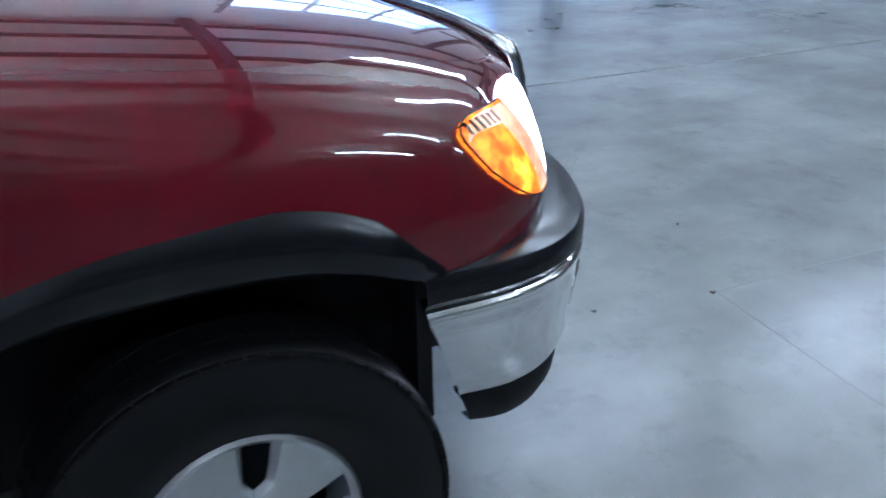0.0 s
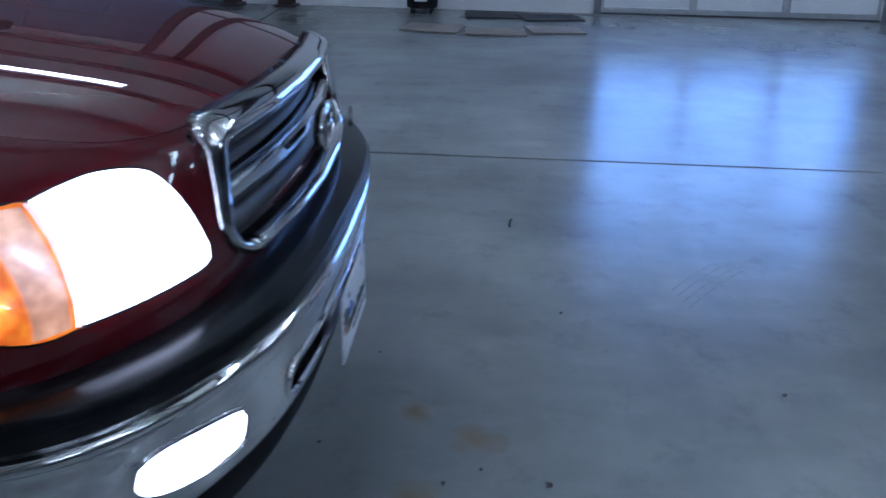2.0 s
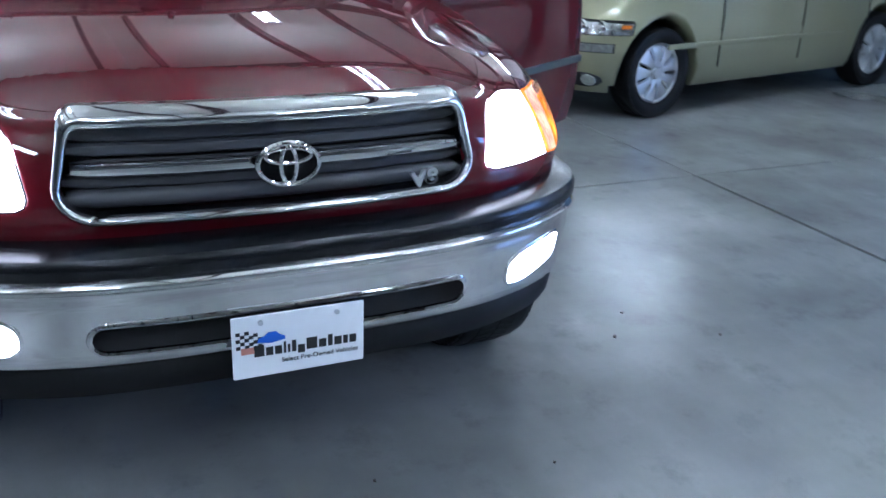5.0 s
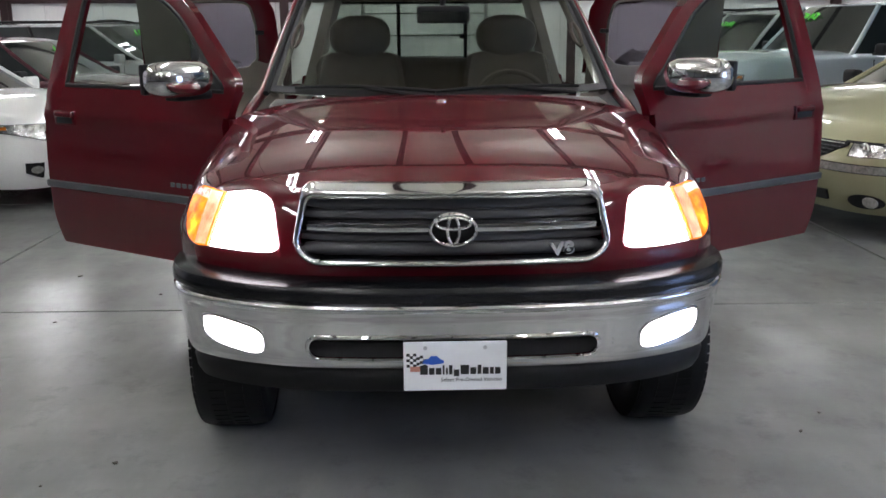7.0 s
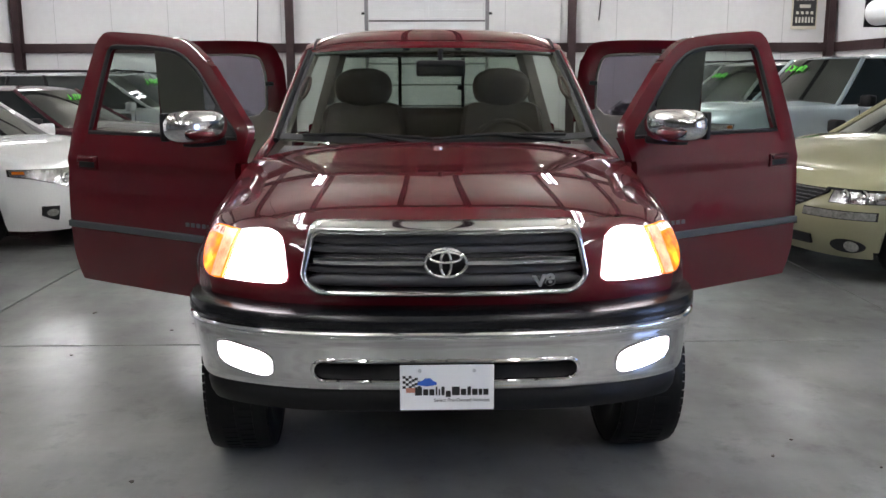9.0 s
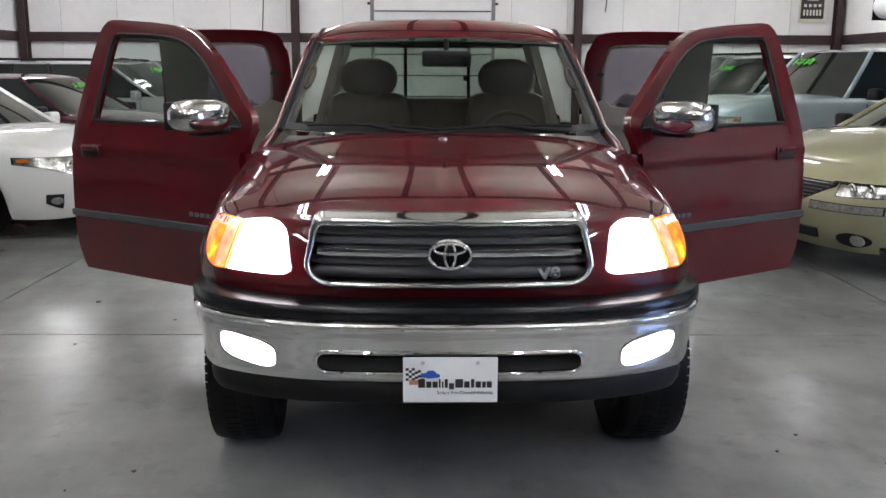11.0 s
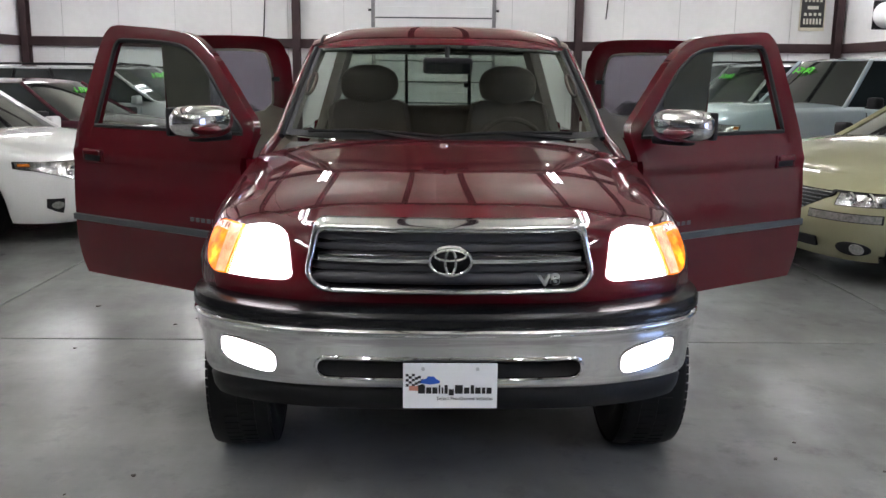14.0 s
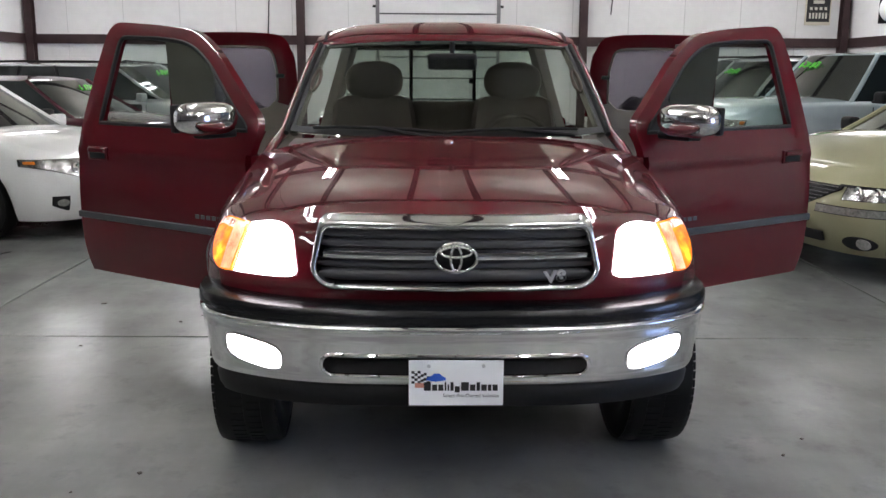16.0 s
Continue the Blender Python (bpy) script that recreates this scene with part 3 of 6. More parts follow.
# plan curves of the nose, from the middle of the front to the front edge of the door: (x, y, z)
NU = 64
DOOR_Y = 1.40
LEVELS = [
    [(0, 0.125, 0.74), (0.45, 0.150, 0.74), (0.72, 0.245, 0.74), (0.86, 0.38, 0.74), (0.905, 0.52, 0.76), (0.931, 0.75, 0.80), (0.934, 1.10, 0.74), (0.93, DOOR_Y, 0.50)],
    [(0, 0.095, 0.83), (0.46, 0.120, 0.835), (0.74, 0.235, 0.845), (0.855, 0.365, 0.86), (0.905, 0.52, 0.88), (0.926, 0.75, 0.90), (0.932, 1.10, 0.88), (0.935, DOOR_Y, 0.75)],
    [(0, 0.105, 0.93), (0.455, 0.130, 0.93), (0.725, 0.262, 0.935), (0.84, 0.40, 0.94), (0.89, 0.55, 0.945), (0.915, 0.78, 0.955), (0.925, 1.10, 0.955), (0.925, DOOR_Y, 0.93)],
    [(0, 0.130, 1.02), (0.44, 0.160, 1.02), (0.69, 0.315, 1.02), (0.80, 0.455, 1.025), (0.855, 0.60, 1.035), (0.885, 0.82, 1.045), (0.898, 1.10, 1.055), (0.900, DOOR_Y, 1.06)],
    [(0, 0.160, 1.062), (0.42, 0.190, 1.060), (0.63, 0.350, 1.066), (0.735, 0.50, 1.078), (0.79, 0.66, 1.092), (0.825, 0.86, 1.112), (0.845, 1.12, 1.14), (0.850, DOOR_Y, 1.165)],
]


def hood_z(x, y):
    """Height of the bonnet over the plan: a rolled front edge and one long, smooth crown."""
    t = min(1.0, max(0.0, (y - 0.17) / 1.22))
    z = 1.062 + 0.050 * (1 - math.exp(-t / 0.13)) + 0.160 * t - 0.024 * t * t
    return z - (0.078 + 0.12 * math.exp(-t / 0.25)) * (abs(x) / 0.85) ** 3.2


RINGS = [catmull(l, NU) for l in LEVELS]
for p in RINGS[4]:
    p[2] = hood_z(p[0], p[1])
for p in RINGS[0]:
    if p[1] > 0.45:
        p[2] = max(p[2] if p[1] < 0.9 else 0.50, lip_z(p[1]) + 0.025)
for k, lift in ((1, 0.055), (2, 0.092)):
    for p in RINGS[k]:
        if p[1] > 0.45:
            p[2] = max(p[2], lip_z(p[1]) + lift)


def skin(u, v):
    """A point of the nose's skin: u along the plan from 0 to 1, v up through the levels from 0 to 4."""
    i = min(int(u * (NU - 1)), NU - 2)
    w = u * (NU - 1) - i
    col = [r[i] * (1 - w) + r[i + 1] * w for r in RINGS]
    j = min(int(v), 3)
    t = v - j
    d4 = col[4] - col[3]
    over = col[4] + np.array((d4[0], d4[1], 0.28 * math.hypot(d4[0], d4[1])))
    g = lambda i: col[i] if 0 <= i < 5 else (2 * col[0] - col[1] if i < 0 else over)
    a, b, c, d = g(j - 1), g(j), g(j + 1), g(j + 2)
    return 0.5 * (2 * b + (c - a) * t + (2 * a - 5 * b + 4 * c - d) * t * t + (3 * b - a - 3 * c + d) * t ** 3)


HOOD_BACK = 1.36


def hood_point(u, s):
    x4, y4 = skin(u, 4)[:2]
    x, y = x4 * s, HOOD_BACK - (HOOD_BACK - min(y4, HOOD_BACK)) * s
    return np.array((x, y, hood_z(x, y)))


def in_grille(c):
    """Whether a point of the nose lies inside the grille's frame."""
    t = (c.z - 0.845) / 0.2
    low = max(0.0, (0.900 - c.z) / 0.05)
    return 0.850 < c.z < 1.046 and abs(c.x) < 0.474 - 0.034 * t - 0.045 * low ** 2.5


US = np.concatenate([np.linspace(0, 0.4, 60), np.linspace(0.4, 1, 60)[1:]])


def shut(u):
    """The bonnet's edge as a share of the plan: at the grille in front, inside the wings behind."""
    k = max(0.0, min(1.0, (u - 0.20) / 0.22))
    return 0.995 - 0.105 * k * k * (3 - 2 * k)


body = [[skin(u, v) for u in US] for v in np.linspace(0, 4, 33)]
body += [[hood_point(u, 1 + (shut(u) + 0.0006 - 1) * k) for u in US] for k in (0.1, 0.22, 0.36, 0.52, 0.68, 0.84, 1.0)]
bm = both(body)
# opening for the radiator grille
bmesh.ops.delete(bm, geom=[f for f in bm.faces if f.calc_center_median().y < 0.30 and in_grille(f.calc_center_median())], context="FACES")
part("front_wing_panel", thicken(bm, 0.012), RED, truck, "maroon front wings and nose panel")
hood = [[hood_point(u, s * (shut(u) - 0.0006)) for u in US] for s in [1.0, 0.985] + list(np.linspace(0.96, 0.03, 30))]
edge = [[(q[0], q[1], q[2] - 0.02) for q in hood[0]]]
part("bonnet", both(edge + hood), RED, truck, "maroon bonnet that mirrors the strip lights")
# dark wheel housings
for s in (-1, 1):
    rows = []
    for y in np.linspace(0.42, 1.40, 41):
        z = max(0.42, flare_z(y, 0.455, 0.50, 0.52))
        xo = 0.90 - 0.09 * max(0.0, min(1.0, (0.60 - y) / 0.10))
        rows.append([(s * xo, y, z), (s * 0.60, y, z)])
    bm, v = grid(rows)
    box(0.02, 0.98, 0.55, (s * 0.60, 0.92, 0.66), bm=bm)
    box(0.165, 0.03, 0.41, (s * 0.667, 0.495, 0.605), bm=bm)
    part("wheel_housing", bm, BLACK, truck)

# fender flares: a bulging lip round each front arch, from the bumper to the sill
for s in (-1, 1):
    rows = []
    for y in list(np.linspace(0.515, 0.60, 10)) + list(np.linspace(0.61, 1.30, 36)) + list(np.linspace(1.31, 1.445, 14)):
        top = flare_z(y, 0.572, 0.50, 0.62)
        low = lip_z(y)
        if y > 1.2:
            top, low = max(top, 0.56), max(low, 0.46)
        if y < 0.60:
            low = max(low, 0.795 - 0.02 * (0.60 - y) / 0.085)
        top = max(top, low + 0.012)
        h = top - low
        x0 = 0.905 - 0.035 * max(0.0, (0.62 - y) / 0.11)
        rows.append([(s * (x0 + dx), y, low + h * k) for dx, k in ((-0.05, 0.0), (0.010, -0.02), (0.030, 0.10), (0.038, 0.32), (0.033, 0.55), (0.022, 0.76), (0.010, 0.92), (-0.012, 1.0))])
    bm, v = grid(rows)
    bmesh.ops.recalc_face_normals(bm, faces=bm.faces)
    part("fender_flare", bm, PLASTIC, truck, "charcoal plastic wheel-arch flare")


# wheels
def wheel(parent, x, y, r, width, rim_r, spokes, side, slim=0.5, name="wheel", turn=0, first=0.3):
    """Tyre with tread blocks and an alloy rim with spokes; side is the outward x direction."""
    root = empty(name)
    root.parent = parent
    root.matrix_local = pose(x, y, r, 0, 0, turn)
    w = width / 2
    prof = [(-w * 0.7, rim_r), (-w * 0.98, rim_r + (r - rim_r) * 0.45), (-w * 0.9, r * 0.955), (-w * 0.72, r * 0.992), (0, r), (w * 0.72, r * 0.992), (w * 0.9, r * 0.955), (w * 0.98, rim_r + (r - rim_r) * 0.45), (w * 0.7, rim_r)]
    part("tyre", lathe([tuple(p) for p in catmull(prof, 25)], "X", 56), RUBBER, root)
    bm = bmesh.new()
    for i in range(64):
        for k in (-0.80, -0.28, 0.28, 0.80):
            m = Matrix.Rotation(2 * math.pi * (i + (0.5 if k in (-0.28, 0.80) else 0.0)) / 64, 4, "X")
            b = box(w * 0.42, r * 0.080, 0.007, (k * w * 0.92, 0, r * (0.995 if abs(k) < 0.5 else 0.974)), turn=Matrix.Rotation(0.0 if abs(k) < 0.5 else math.copysign(0.16, k), 4, "Y"))
            bmesh.ops.transform(b, matrix=m, verts=b.verts)
            join(bm, b)
    part("tread", bm, RUBBER, root, smooth=False)
    o = side
    rp = [(o * w * 0.72, rim_r * 1.02), (o * w * 0.78, rim_r * 0.99), (o * w * 0.70, rim_r * 0.93), (o * w * 0.2, rim_r * 0.88), (-o * w * 0.7, rim_r * 0.95)]
    part("rim", lathe(rp, "X", 44), ALLOY, root)
    part("brake_disc", cyl(rim_r * 0.8, 0.03, (o * w * 0.05, 0, 0), "X", 28), BLACK, root)
    for i in range(spokes):
        a = 2 * math.pi * i / spokes + first
        rows = []
        for t in np.linspace(0, 1, 6):
            rad = rim_r * (0.16 + 0.78 * t)
            half = rim_r * (slim * (0.55 + 0.45 * abs(2 * t - 0.7))) * math.pi / spokes * (0.75 + 0.35 * t)
            xo = o * w * (0.66 + 0.10 * math.sin(math.pi * t))
            ca, sa = math.cos(a), math.sin(a)
            row = []
            for d, e in ((-half, -0.02), (-half * 0.8, 0.0), (0, 0.006), (half * 0.8, 0.0), (half, -0.02)):
                row.append((xo + o * e, rad * ca - d * sa, rad * sa + d * ca))
            rows.append(row)
        bm, v = grid(rows)
        part("spoke", thicken(bm, 0.012), ALLOY, root)
    part("hub_cap", cyl(rim_r * 0.24, 0.05, (o * w * 0.62, 0, 0), "X", 24, bevel=0.008), ALLOY, root)
    return root


for s in (-1, 1):
    wheel(truck, s * 0.812, WHEEL_Y, WHEEL_R, 0.255, 0.196, 5, s, 0.66, turn=2, first=1.1)
    wheel(truck, s * 0.800, WHEEL_Y + 3.26, WHEEL_R, 0.255, 0.196, 5, s, 0.76, first=1.1)

# chrome bumper: plan curve and upright profile
NB = 150
BUMP = catmull([(0, 0.000), (0.28, 0.008), (0.50, 0.041), (0.70, 0.120), (0.838, 0.228), (0.902, 0.368), (0.912, 0.555)], NB)


def bumper_sheet(profile, start=0, end=NB):
    """Rows of the bumper's plan curve at heights and setbacks (z in the middle, z at the end, how far in)."""
    rows = []
    for z0, z1, inset in profile:
        r = []
        for i in range(start, end):
            t = i / (NB - 1)
            a = np.array(BUMP[max(0, i - 1)])
            b = np.array(BUMP[min(NB - 1, i + 1)])
            d = (b - a) / np.linalg.norm(b - a)
            nx, ny = d[1], -d[0]
            z = z0 + (z1 - z0) * t ** 2.2
            back = max(0.0, 0.72 - z) * 0.42 * max(0.0, (BUMP[i][1] - 0.12) / 0.435) ** 2.5
            r.append((max(0, BUMP[i][0] - nx * inset - 0.10 * back - 0.13 * max(0.0, 0.70 - z) * max(0.0, (BUMP[i][1] - 0.15) / 0.40) ** 1.5), BUMP[i][1] - ny * inset - back, z))
        rows.append(r)
    return rows


SLOT = 0.435


# upper chrome, with the long slot below it, and the rail under the slot
up = [(0.742, 0.742, 0.030), (0.738, 0.732, 0.010), (0.728, 0.722, -0.003), (0.717, 0.712, -0.004), (0.706, 0.700, 0.004), (0.68, 0.67, 0.005), (0.655, 0.64, 0.009), (0.632, 0.615, 0.013)]
lo = [(0.562, 0.560, 0.022), (0.548, 0.535, 0.023), (0.533, 0.508, 0.030), (0.522, 0.490, 0.044), (0.518, 0.486, 0.07)]
full = up + [(0.612, 0.598, 0.016), (0.585, 0.580, 0.020)] + lo
rows = bumper_sheet([tuple(q) for q in catmull(full, 52)])
FOG = [0.672, 0.617, 0.206, 0.097]


def fog_local(x, z):
    """Place of a point of the bumper in the slanted frame of the fog lamp."""
    a_ = abs(x) - FOG[0]
    return a_, z - FOG[1] - 0.16 * a_


def in_fog(x, z, grow=0.0):
    a_, b_ = fog_local(x, z)
    return (abs(a_) / (FOG[2] / 2 + grow)) ** 3.2 + (abs(b_) / (FOG[3] / 2 + grow)) ** 3.2 < 1


def in_slot(x, z):
    r_ = 0.034
    dx = max(0.0, abs(x) - (SLOT - r_))
    return math.hypot(dx, z - 0.597) < r_ if dx else abs(z - 0.597) < r_


def bump_y(x, z):
    """Depth of the chrome at a half-width and height."""
    x = abs(x)
    inset = np.interp(z, [q[0] for q in full[::-1]], [q[2] for q in full[::-1]])
    y = np.interp(x, [q[0] for q in BUMP], [q[1] for q in BUMP])
    slope = (np.interp(x + 0.01, [q[0] for q in BUMP], [q[1] for q in BUMP]) - y) / 0.01
    return y + inset * math.sqrt(1 + slope * slope)


bm = bmesh.new()
for s in (1, -1):
    v = [[bm.verts.new((s * q[0], q[1], q[2])) for q in r] for r in rows]
    for i in range(len(rows) - 1):
        for j in range(NB - 1):
            q = (np.array(rows[i][j]) + np.array(rows[i + 1][j + 1])) / 2
            if in_slot(q[0], q[2]) or (q[1] < 0.3 and in_fog(q[0], q[2])):
                continue
            f = (v[i][j], v[i][j + 1], v[i + 1][j + 1], v[i + 1][j])
            bm.faces.new(f if s > 0 else f[::-1])
bmesh.ops.remove_doubles(bm, verts=bm.verts, dist=1e-4)
bmesh.ops.delete(bm, geom=[q for q in bm.verts if not q.link_faces], context="VERTS")
bumper = part("front_bumper", thicken(bm, 0.01), CHROME, truck, "chrome front bumper with a long air slot")
part("bumper_slot", both(bumper_sheet([(0.64, 0.64, 0.05), (0.60, 0.60, 0.07), (0.55, 0.55, 0.05)], 0, NB // 2)), BLACK, bumper)
loop = []
for a_ in np.linspace(90, -90, 9):
    loop.append((SLOT - 0.034 + 0.036 * math.cos(radians(a_)), 0.597 + 0.036 * math.sin(radians(a_))))
loop = [(x, 0.633) for x in np.linspace(-SLOT + 0.05, SLOT - 0.05, 30)] + loop + [(x, 0.561) for x in np.linspace(SLOT - 0.05, -SLOT + 0.05, 30)] + [(-x, z) for x, z in loop[::-1]]
part("slot_lip", sweep([(x, bump_y(x, z) + 0.001, z) for x, z in loop], ring_profile(0.0075, 8), up=(0, 1, 0.02), closed=True), CHROME, bumper)
# charcoal upper cover
cover = [(0.735, 0.730, 0.008), (0.752, 0.745, -0.005), (0.772, 0.775, -0.005), (0.786, 0.794, 0.004), (0.796, 0.805, 0.035), (0.800, 0.812, 0.075), (0.794, 0.804, 0.13)]
part("bumper_cover", both(bumper_sheet(cover)), PLASTIC, bumper, "charcoal plastic upper bumper cover")
val = [(0.524, 0.492, 0.050), (0.505, 0.47, 0.040), (0.47, 0.43, 0.046), (0.445, 0.405, 0.06), (0.44, 0.40, 0.10)]
part("valance", both(bumper_sheet(val)), BLACK, bumper, "black lower valance")
# fog lamps, set back in their openings
for s in (-1, 1):
    pts = []
    for k in range(40):
        a_ = 2 * math.pi * k / 40
        ex = 2 / 3.2
        u_ = math.copysign(abs(math.cos(a_)) ** ex, math.cos(a_)) * FOG[2] / 2
        w_ = math.copysign(abs(math.sin(a_)) ** ex, math.sin(a_)) * FOG[3] / 2
        x, z = FOG[0] + u_, FOG[1] + w_ + 0.16 * u_
        pts.append((s * x, bump_y(x, z), z))
    c = np.mean(pts, axis=0)
    rings = []
    for k, back in ((1.02, 0.03), (0.99, 0.010), (0.95, 0.004), (0.85, 0.001), (0.6, -0.002), (0.3, -0.003), (0.01, -0.003)):
        ring = []
        for q in pts:
            x, z = c[0] + (q[0] - c[0]) * k, c[2] + (q[2] - c[2]) * k
            ring.append((x, bump_y(x, z) + back, z))
        rings.append(ring)
    bm, v = grid(rings, closed=True)
    bmesh.ops.recalc_face_normals(bm, faces=bm.faces)
    fog = part("fog_lamp", bm, FOG_ON, truck, "lit round-cornered fog lamp")
    bm, v = grid([[(q[0], q[1] - 0.002, q[2]) for q in pts], [(q[0], q[1] + 0.04, q[2]) for q in pts]], closed=True)
    part("fog_recess", thicken(bm, 0.003), CHROME, fog)
    part("lamp_rim", sweep([(q[0], q[1] + 0.001, q[2]) for q in pts], ring_profile(0.006, 6), up=(0, 1, 0), closed=True), CHROME, fog)

# number plate without a number: dealer's plate
bm = plate(rounded(0.305, 0.152, 0.003), 0.004, lambda a, b, d: (a, d, b))
lp = part("dealer_plate", bm, WHITE, truck, "white dealer plate with a chequered flag and blue car", smooth=False)
lp.matrix_local = pose(0.002, -0.004, 0.55)
for s in (-1, 1):
    part("plate_screw", cyl(0.006, 0.006, (s * 0.088, -0.002, 0.058), "Y", 12), GALV, lp)
front = pose(0, -0.0012, 0, 90, 0, 0)
for i in range(6):
    for j in range(5):
        if (i + j) % 2 == 0:
            wave = 0.003 * math.sin(i * 0.9) - 0.0012 * i
            part("flag_square", box(0.0098, 0.001, 0.0085, (-0.139 + i * 0.0098, -0.0008, 0.002 + j * 0.0085 + wave)), INK, lp, smooth=False)
out = [(-0.045, 0.0), (-0.04, 0.012), (-0.02, 0.018), (-0.008, 0.028), (0.018, 0.028), (0.032, 0.016), (0.048, 0.010), (0.047, 0.0), (0.0, -0.006)]
part("car_mark", plate(out, 0.001, lambda a, b, d: (a * 0.68 - 0.066, -0.0022 + d, b * 0.8 + 0.010)), BLUE, lp, smooth=False)
part("red_mark", box(0.03, 0.001, 0.016, (-0.118, -0.0008, -0.008)), REDINK, lp, smooth=False)
# a line of large print: plain bars of its size
x = -0.104
for k, w in enumerate((0.018, 0.013, 0.013, 0.0045, 0.0045, 0.008, 0.013, 0.020, 0.014, 0.009, 0.014, 0.009, 0.013)):
    w *= 1.26
    hgt = 0.029 if k in (0, 3, 5, 7, 9) else 0.021
    part("print_bar", box(w, 0.001, hgt, (x + w / 2, -0.0008, -0.026 + hgt / 2 - (0.006 if k == 6 else 0)), 0.0004, 1), INK, lp, smooth=False)
    x += w + 0.0038
lettering("motto", "Select Pre-Owned Vehicles", 0.0165, 0.0004, pose(0.048, -0.0012, -0.043, 90, 0, 0), INK, lp, "small black printed line")

# grille
GR = dict(w_top=0.886, w_bot=0.932, z0=0.846, z1=1.045)


def grille_front(x, z):
    """Depth of the grille's face."""
    t = (z - 0.85) / 0.2
    return np.interp(abs(x), [0, 0.2, 0.4, 0.5], [0.072, 0.080, 0.105, 0.135]) + 0.03 * t


def grille_outline(grow=0.0, n=8):
    out = []
    wt, wb, z0, z1, r = GR["w_top"] / 2 + grow * 0.9, GR["w_bot"] / 2 + grow, GR["z0"] - grow, GR["z1"] + grow, 0.062
    for i in range(24):
        out.append((-wb + r * 1.2 + (2 * wb - 2.4 * r) * i / 24, z0))
    for a in np.linspace(-90, 5, n):
        out.append((wb - r * 1.2 + r * 1.2 * math.cos(radians(a)), z0 + r + r * math.sin(radians(a))))
    for a in np.linspace(15, 90, n):
        out.append((wt - r * 0.6 + r * 0.6 * math.cos(radians(a)), z1 - r * 0.6 + r * 0.6 * math.sin(radians(a))))
    half = [p for p in out]
    top = [(wt - r * 0.6 - (2 * wt - 1.2 * r) * i / 24, z1) for i in range(1, 24)]
    left = [(-p[0], p[1]) for p in half[24:][::-1]]
    return half + top + left


ol = grille_outline()
gr = part("grille", bmesh.new(), CHROME, truck, "chrome-framed radiator grille with dark bars")
path = [(a, grille_front(a, b) - 0.006, b) for a, b in ol]
prof = [(0.014, -0.014), (0.013, 0.008), (0.005, 0.017), (-0.004, 0.016), (-0.011, 0.008), (-0.014, -0.03)]
rows = []
cz = 0.945
m = len(path)
for i, p in enumerate(path):
    a, c = Vector(path[i - 1]), Vector(path[(i + 1) % m])
    d = (c - a).normalized()
    outw = Vector((d.z, 0, -d.x)).normalized()
    k = max(0.0, min(1.0, (p[2] - 1.012) / 0.030))
    thick = 0.82 + 0.9 * k
    rows.append([(p[0] + outw.x * q[0] * thick, p[1] - q[1] + 0.035 * k * max(0, q[0]) / 0.014, p[2] + outw.z * q[0] * thick + 0.008 * k) for q in prof])
rows.append(rows[0])
bm, v = grid(rows, closed=True)
bmesh.ops.remove_doubles(bm, verts=bm.verts, dist=1e-5)
bmesh.ops.recalc_face_normals(bm, faces=bm.faces)
bm.to_mesh(gr.data)
bm.free()
for p in gr.data.polygons:
    p.use_smooth = True
# backing and bars
bm = bmesh.new()
vs = [bm.verts.new((a, 0.195 + 0.12 * max(0, abs(a) - 0.3), b)) for a, b in grille_outline(-0.004)]
bm.faces.new(vs)
part("backing", bm, BLACK, gr, smooth=False)


def grille_bar(z, half, hgt, depth, material, name, forward=0.0, taper=0.6):
    xs = np.linspace(-half, half, 31)
    rows = []
    for x in xs:
        y = grille_front(x, z) + 0.012 - forward
        k = 1 - (1 - taper) * max(0, (abs(x) / half - 0.9) / 0.1)
        ring = []
        for i in range(12):
            a_ = 2 * math.pi * i / 12
            ring.append((x, y + depth * (0.5 - 0.5 * math.copysign(abs(math.cos(a_)) ** 0.8, math.cos(a_))), z + hgt * 0.5 * k * math.copysign(abs(math.sin(a_)) ** 0.8, math.sin(a_))))
        rows.append(ring)
    bm, v = grid(rows, closed=True)
    bm.faces.new(v[0])
    bm.faces.new(v[-1][::-1])
    bmesh.ops.recalc_face_normals(bm, faces=bm.faces)
    return part(name, bm, material, gr)


grille_bar(1.013, 0.436, 0.040, 0.05, GRILLE_DARK, "slat", -0.012)
grille_bar(0.979, 0.446, 0.033, 0.05, GRILLE_DARK, "slat", -0.018)
grille_bar(0.946, 0.434, 0.038, 0.05, CHROME, "chrome_bar", 0.014, 0.7)
grille_bar(0.912, 0.454, 0.033, 0.05, GRILLE_DARK, "slat", -0.018)
grille_bar(0.877, 0.448, 0.042, 0.05, GRILLE_DARK, "slat", -0.012)


def oval(cx, cz, rx, rz, tube, n=36):
    path = [(cx + rx * math.cos(2 * math.pi * i / n), 0, cz + rz * math.sin(2 * math.pi * i / n)) for i in range(n)]
    return sweep(path, ring_profile(tube, 8), up=(0, 1, 0), closed=True)


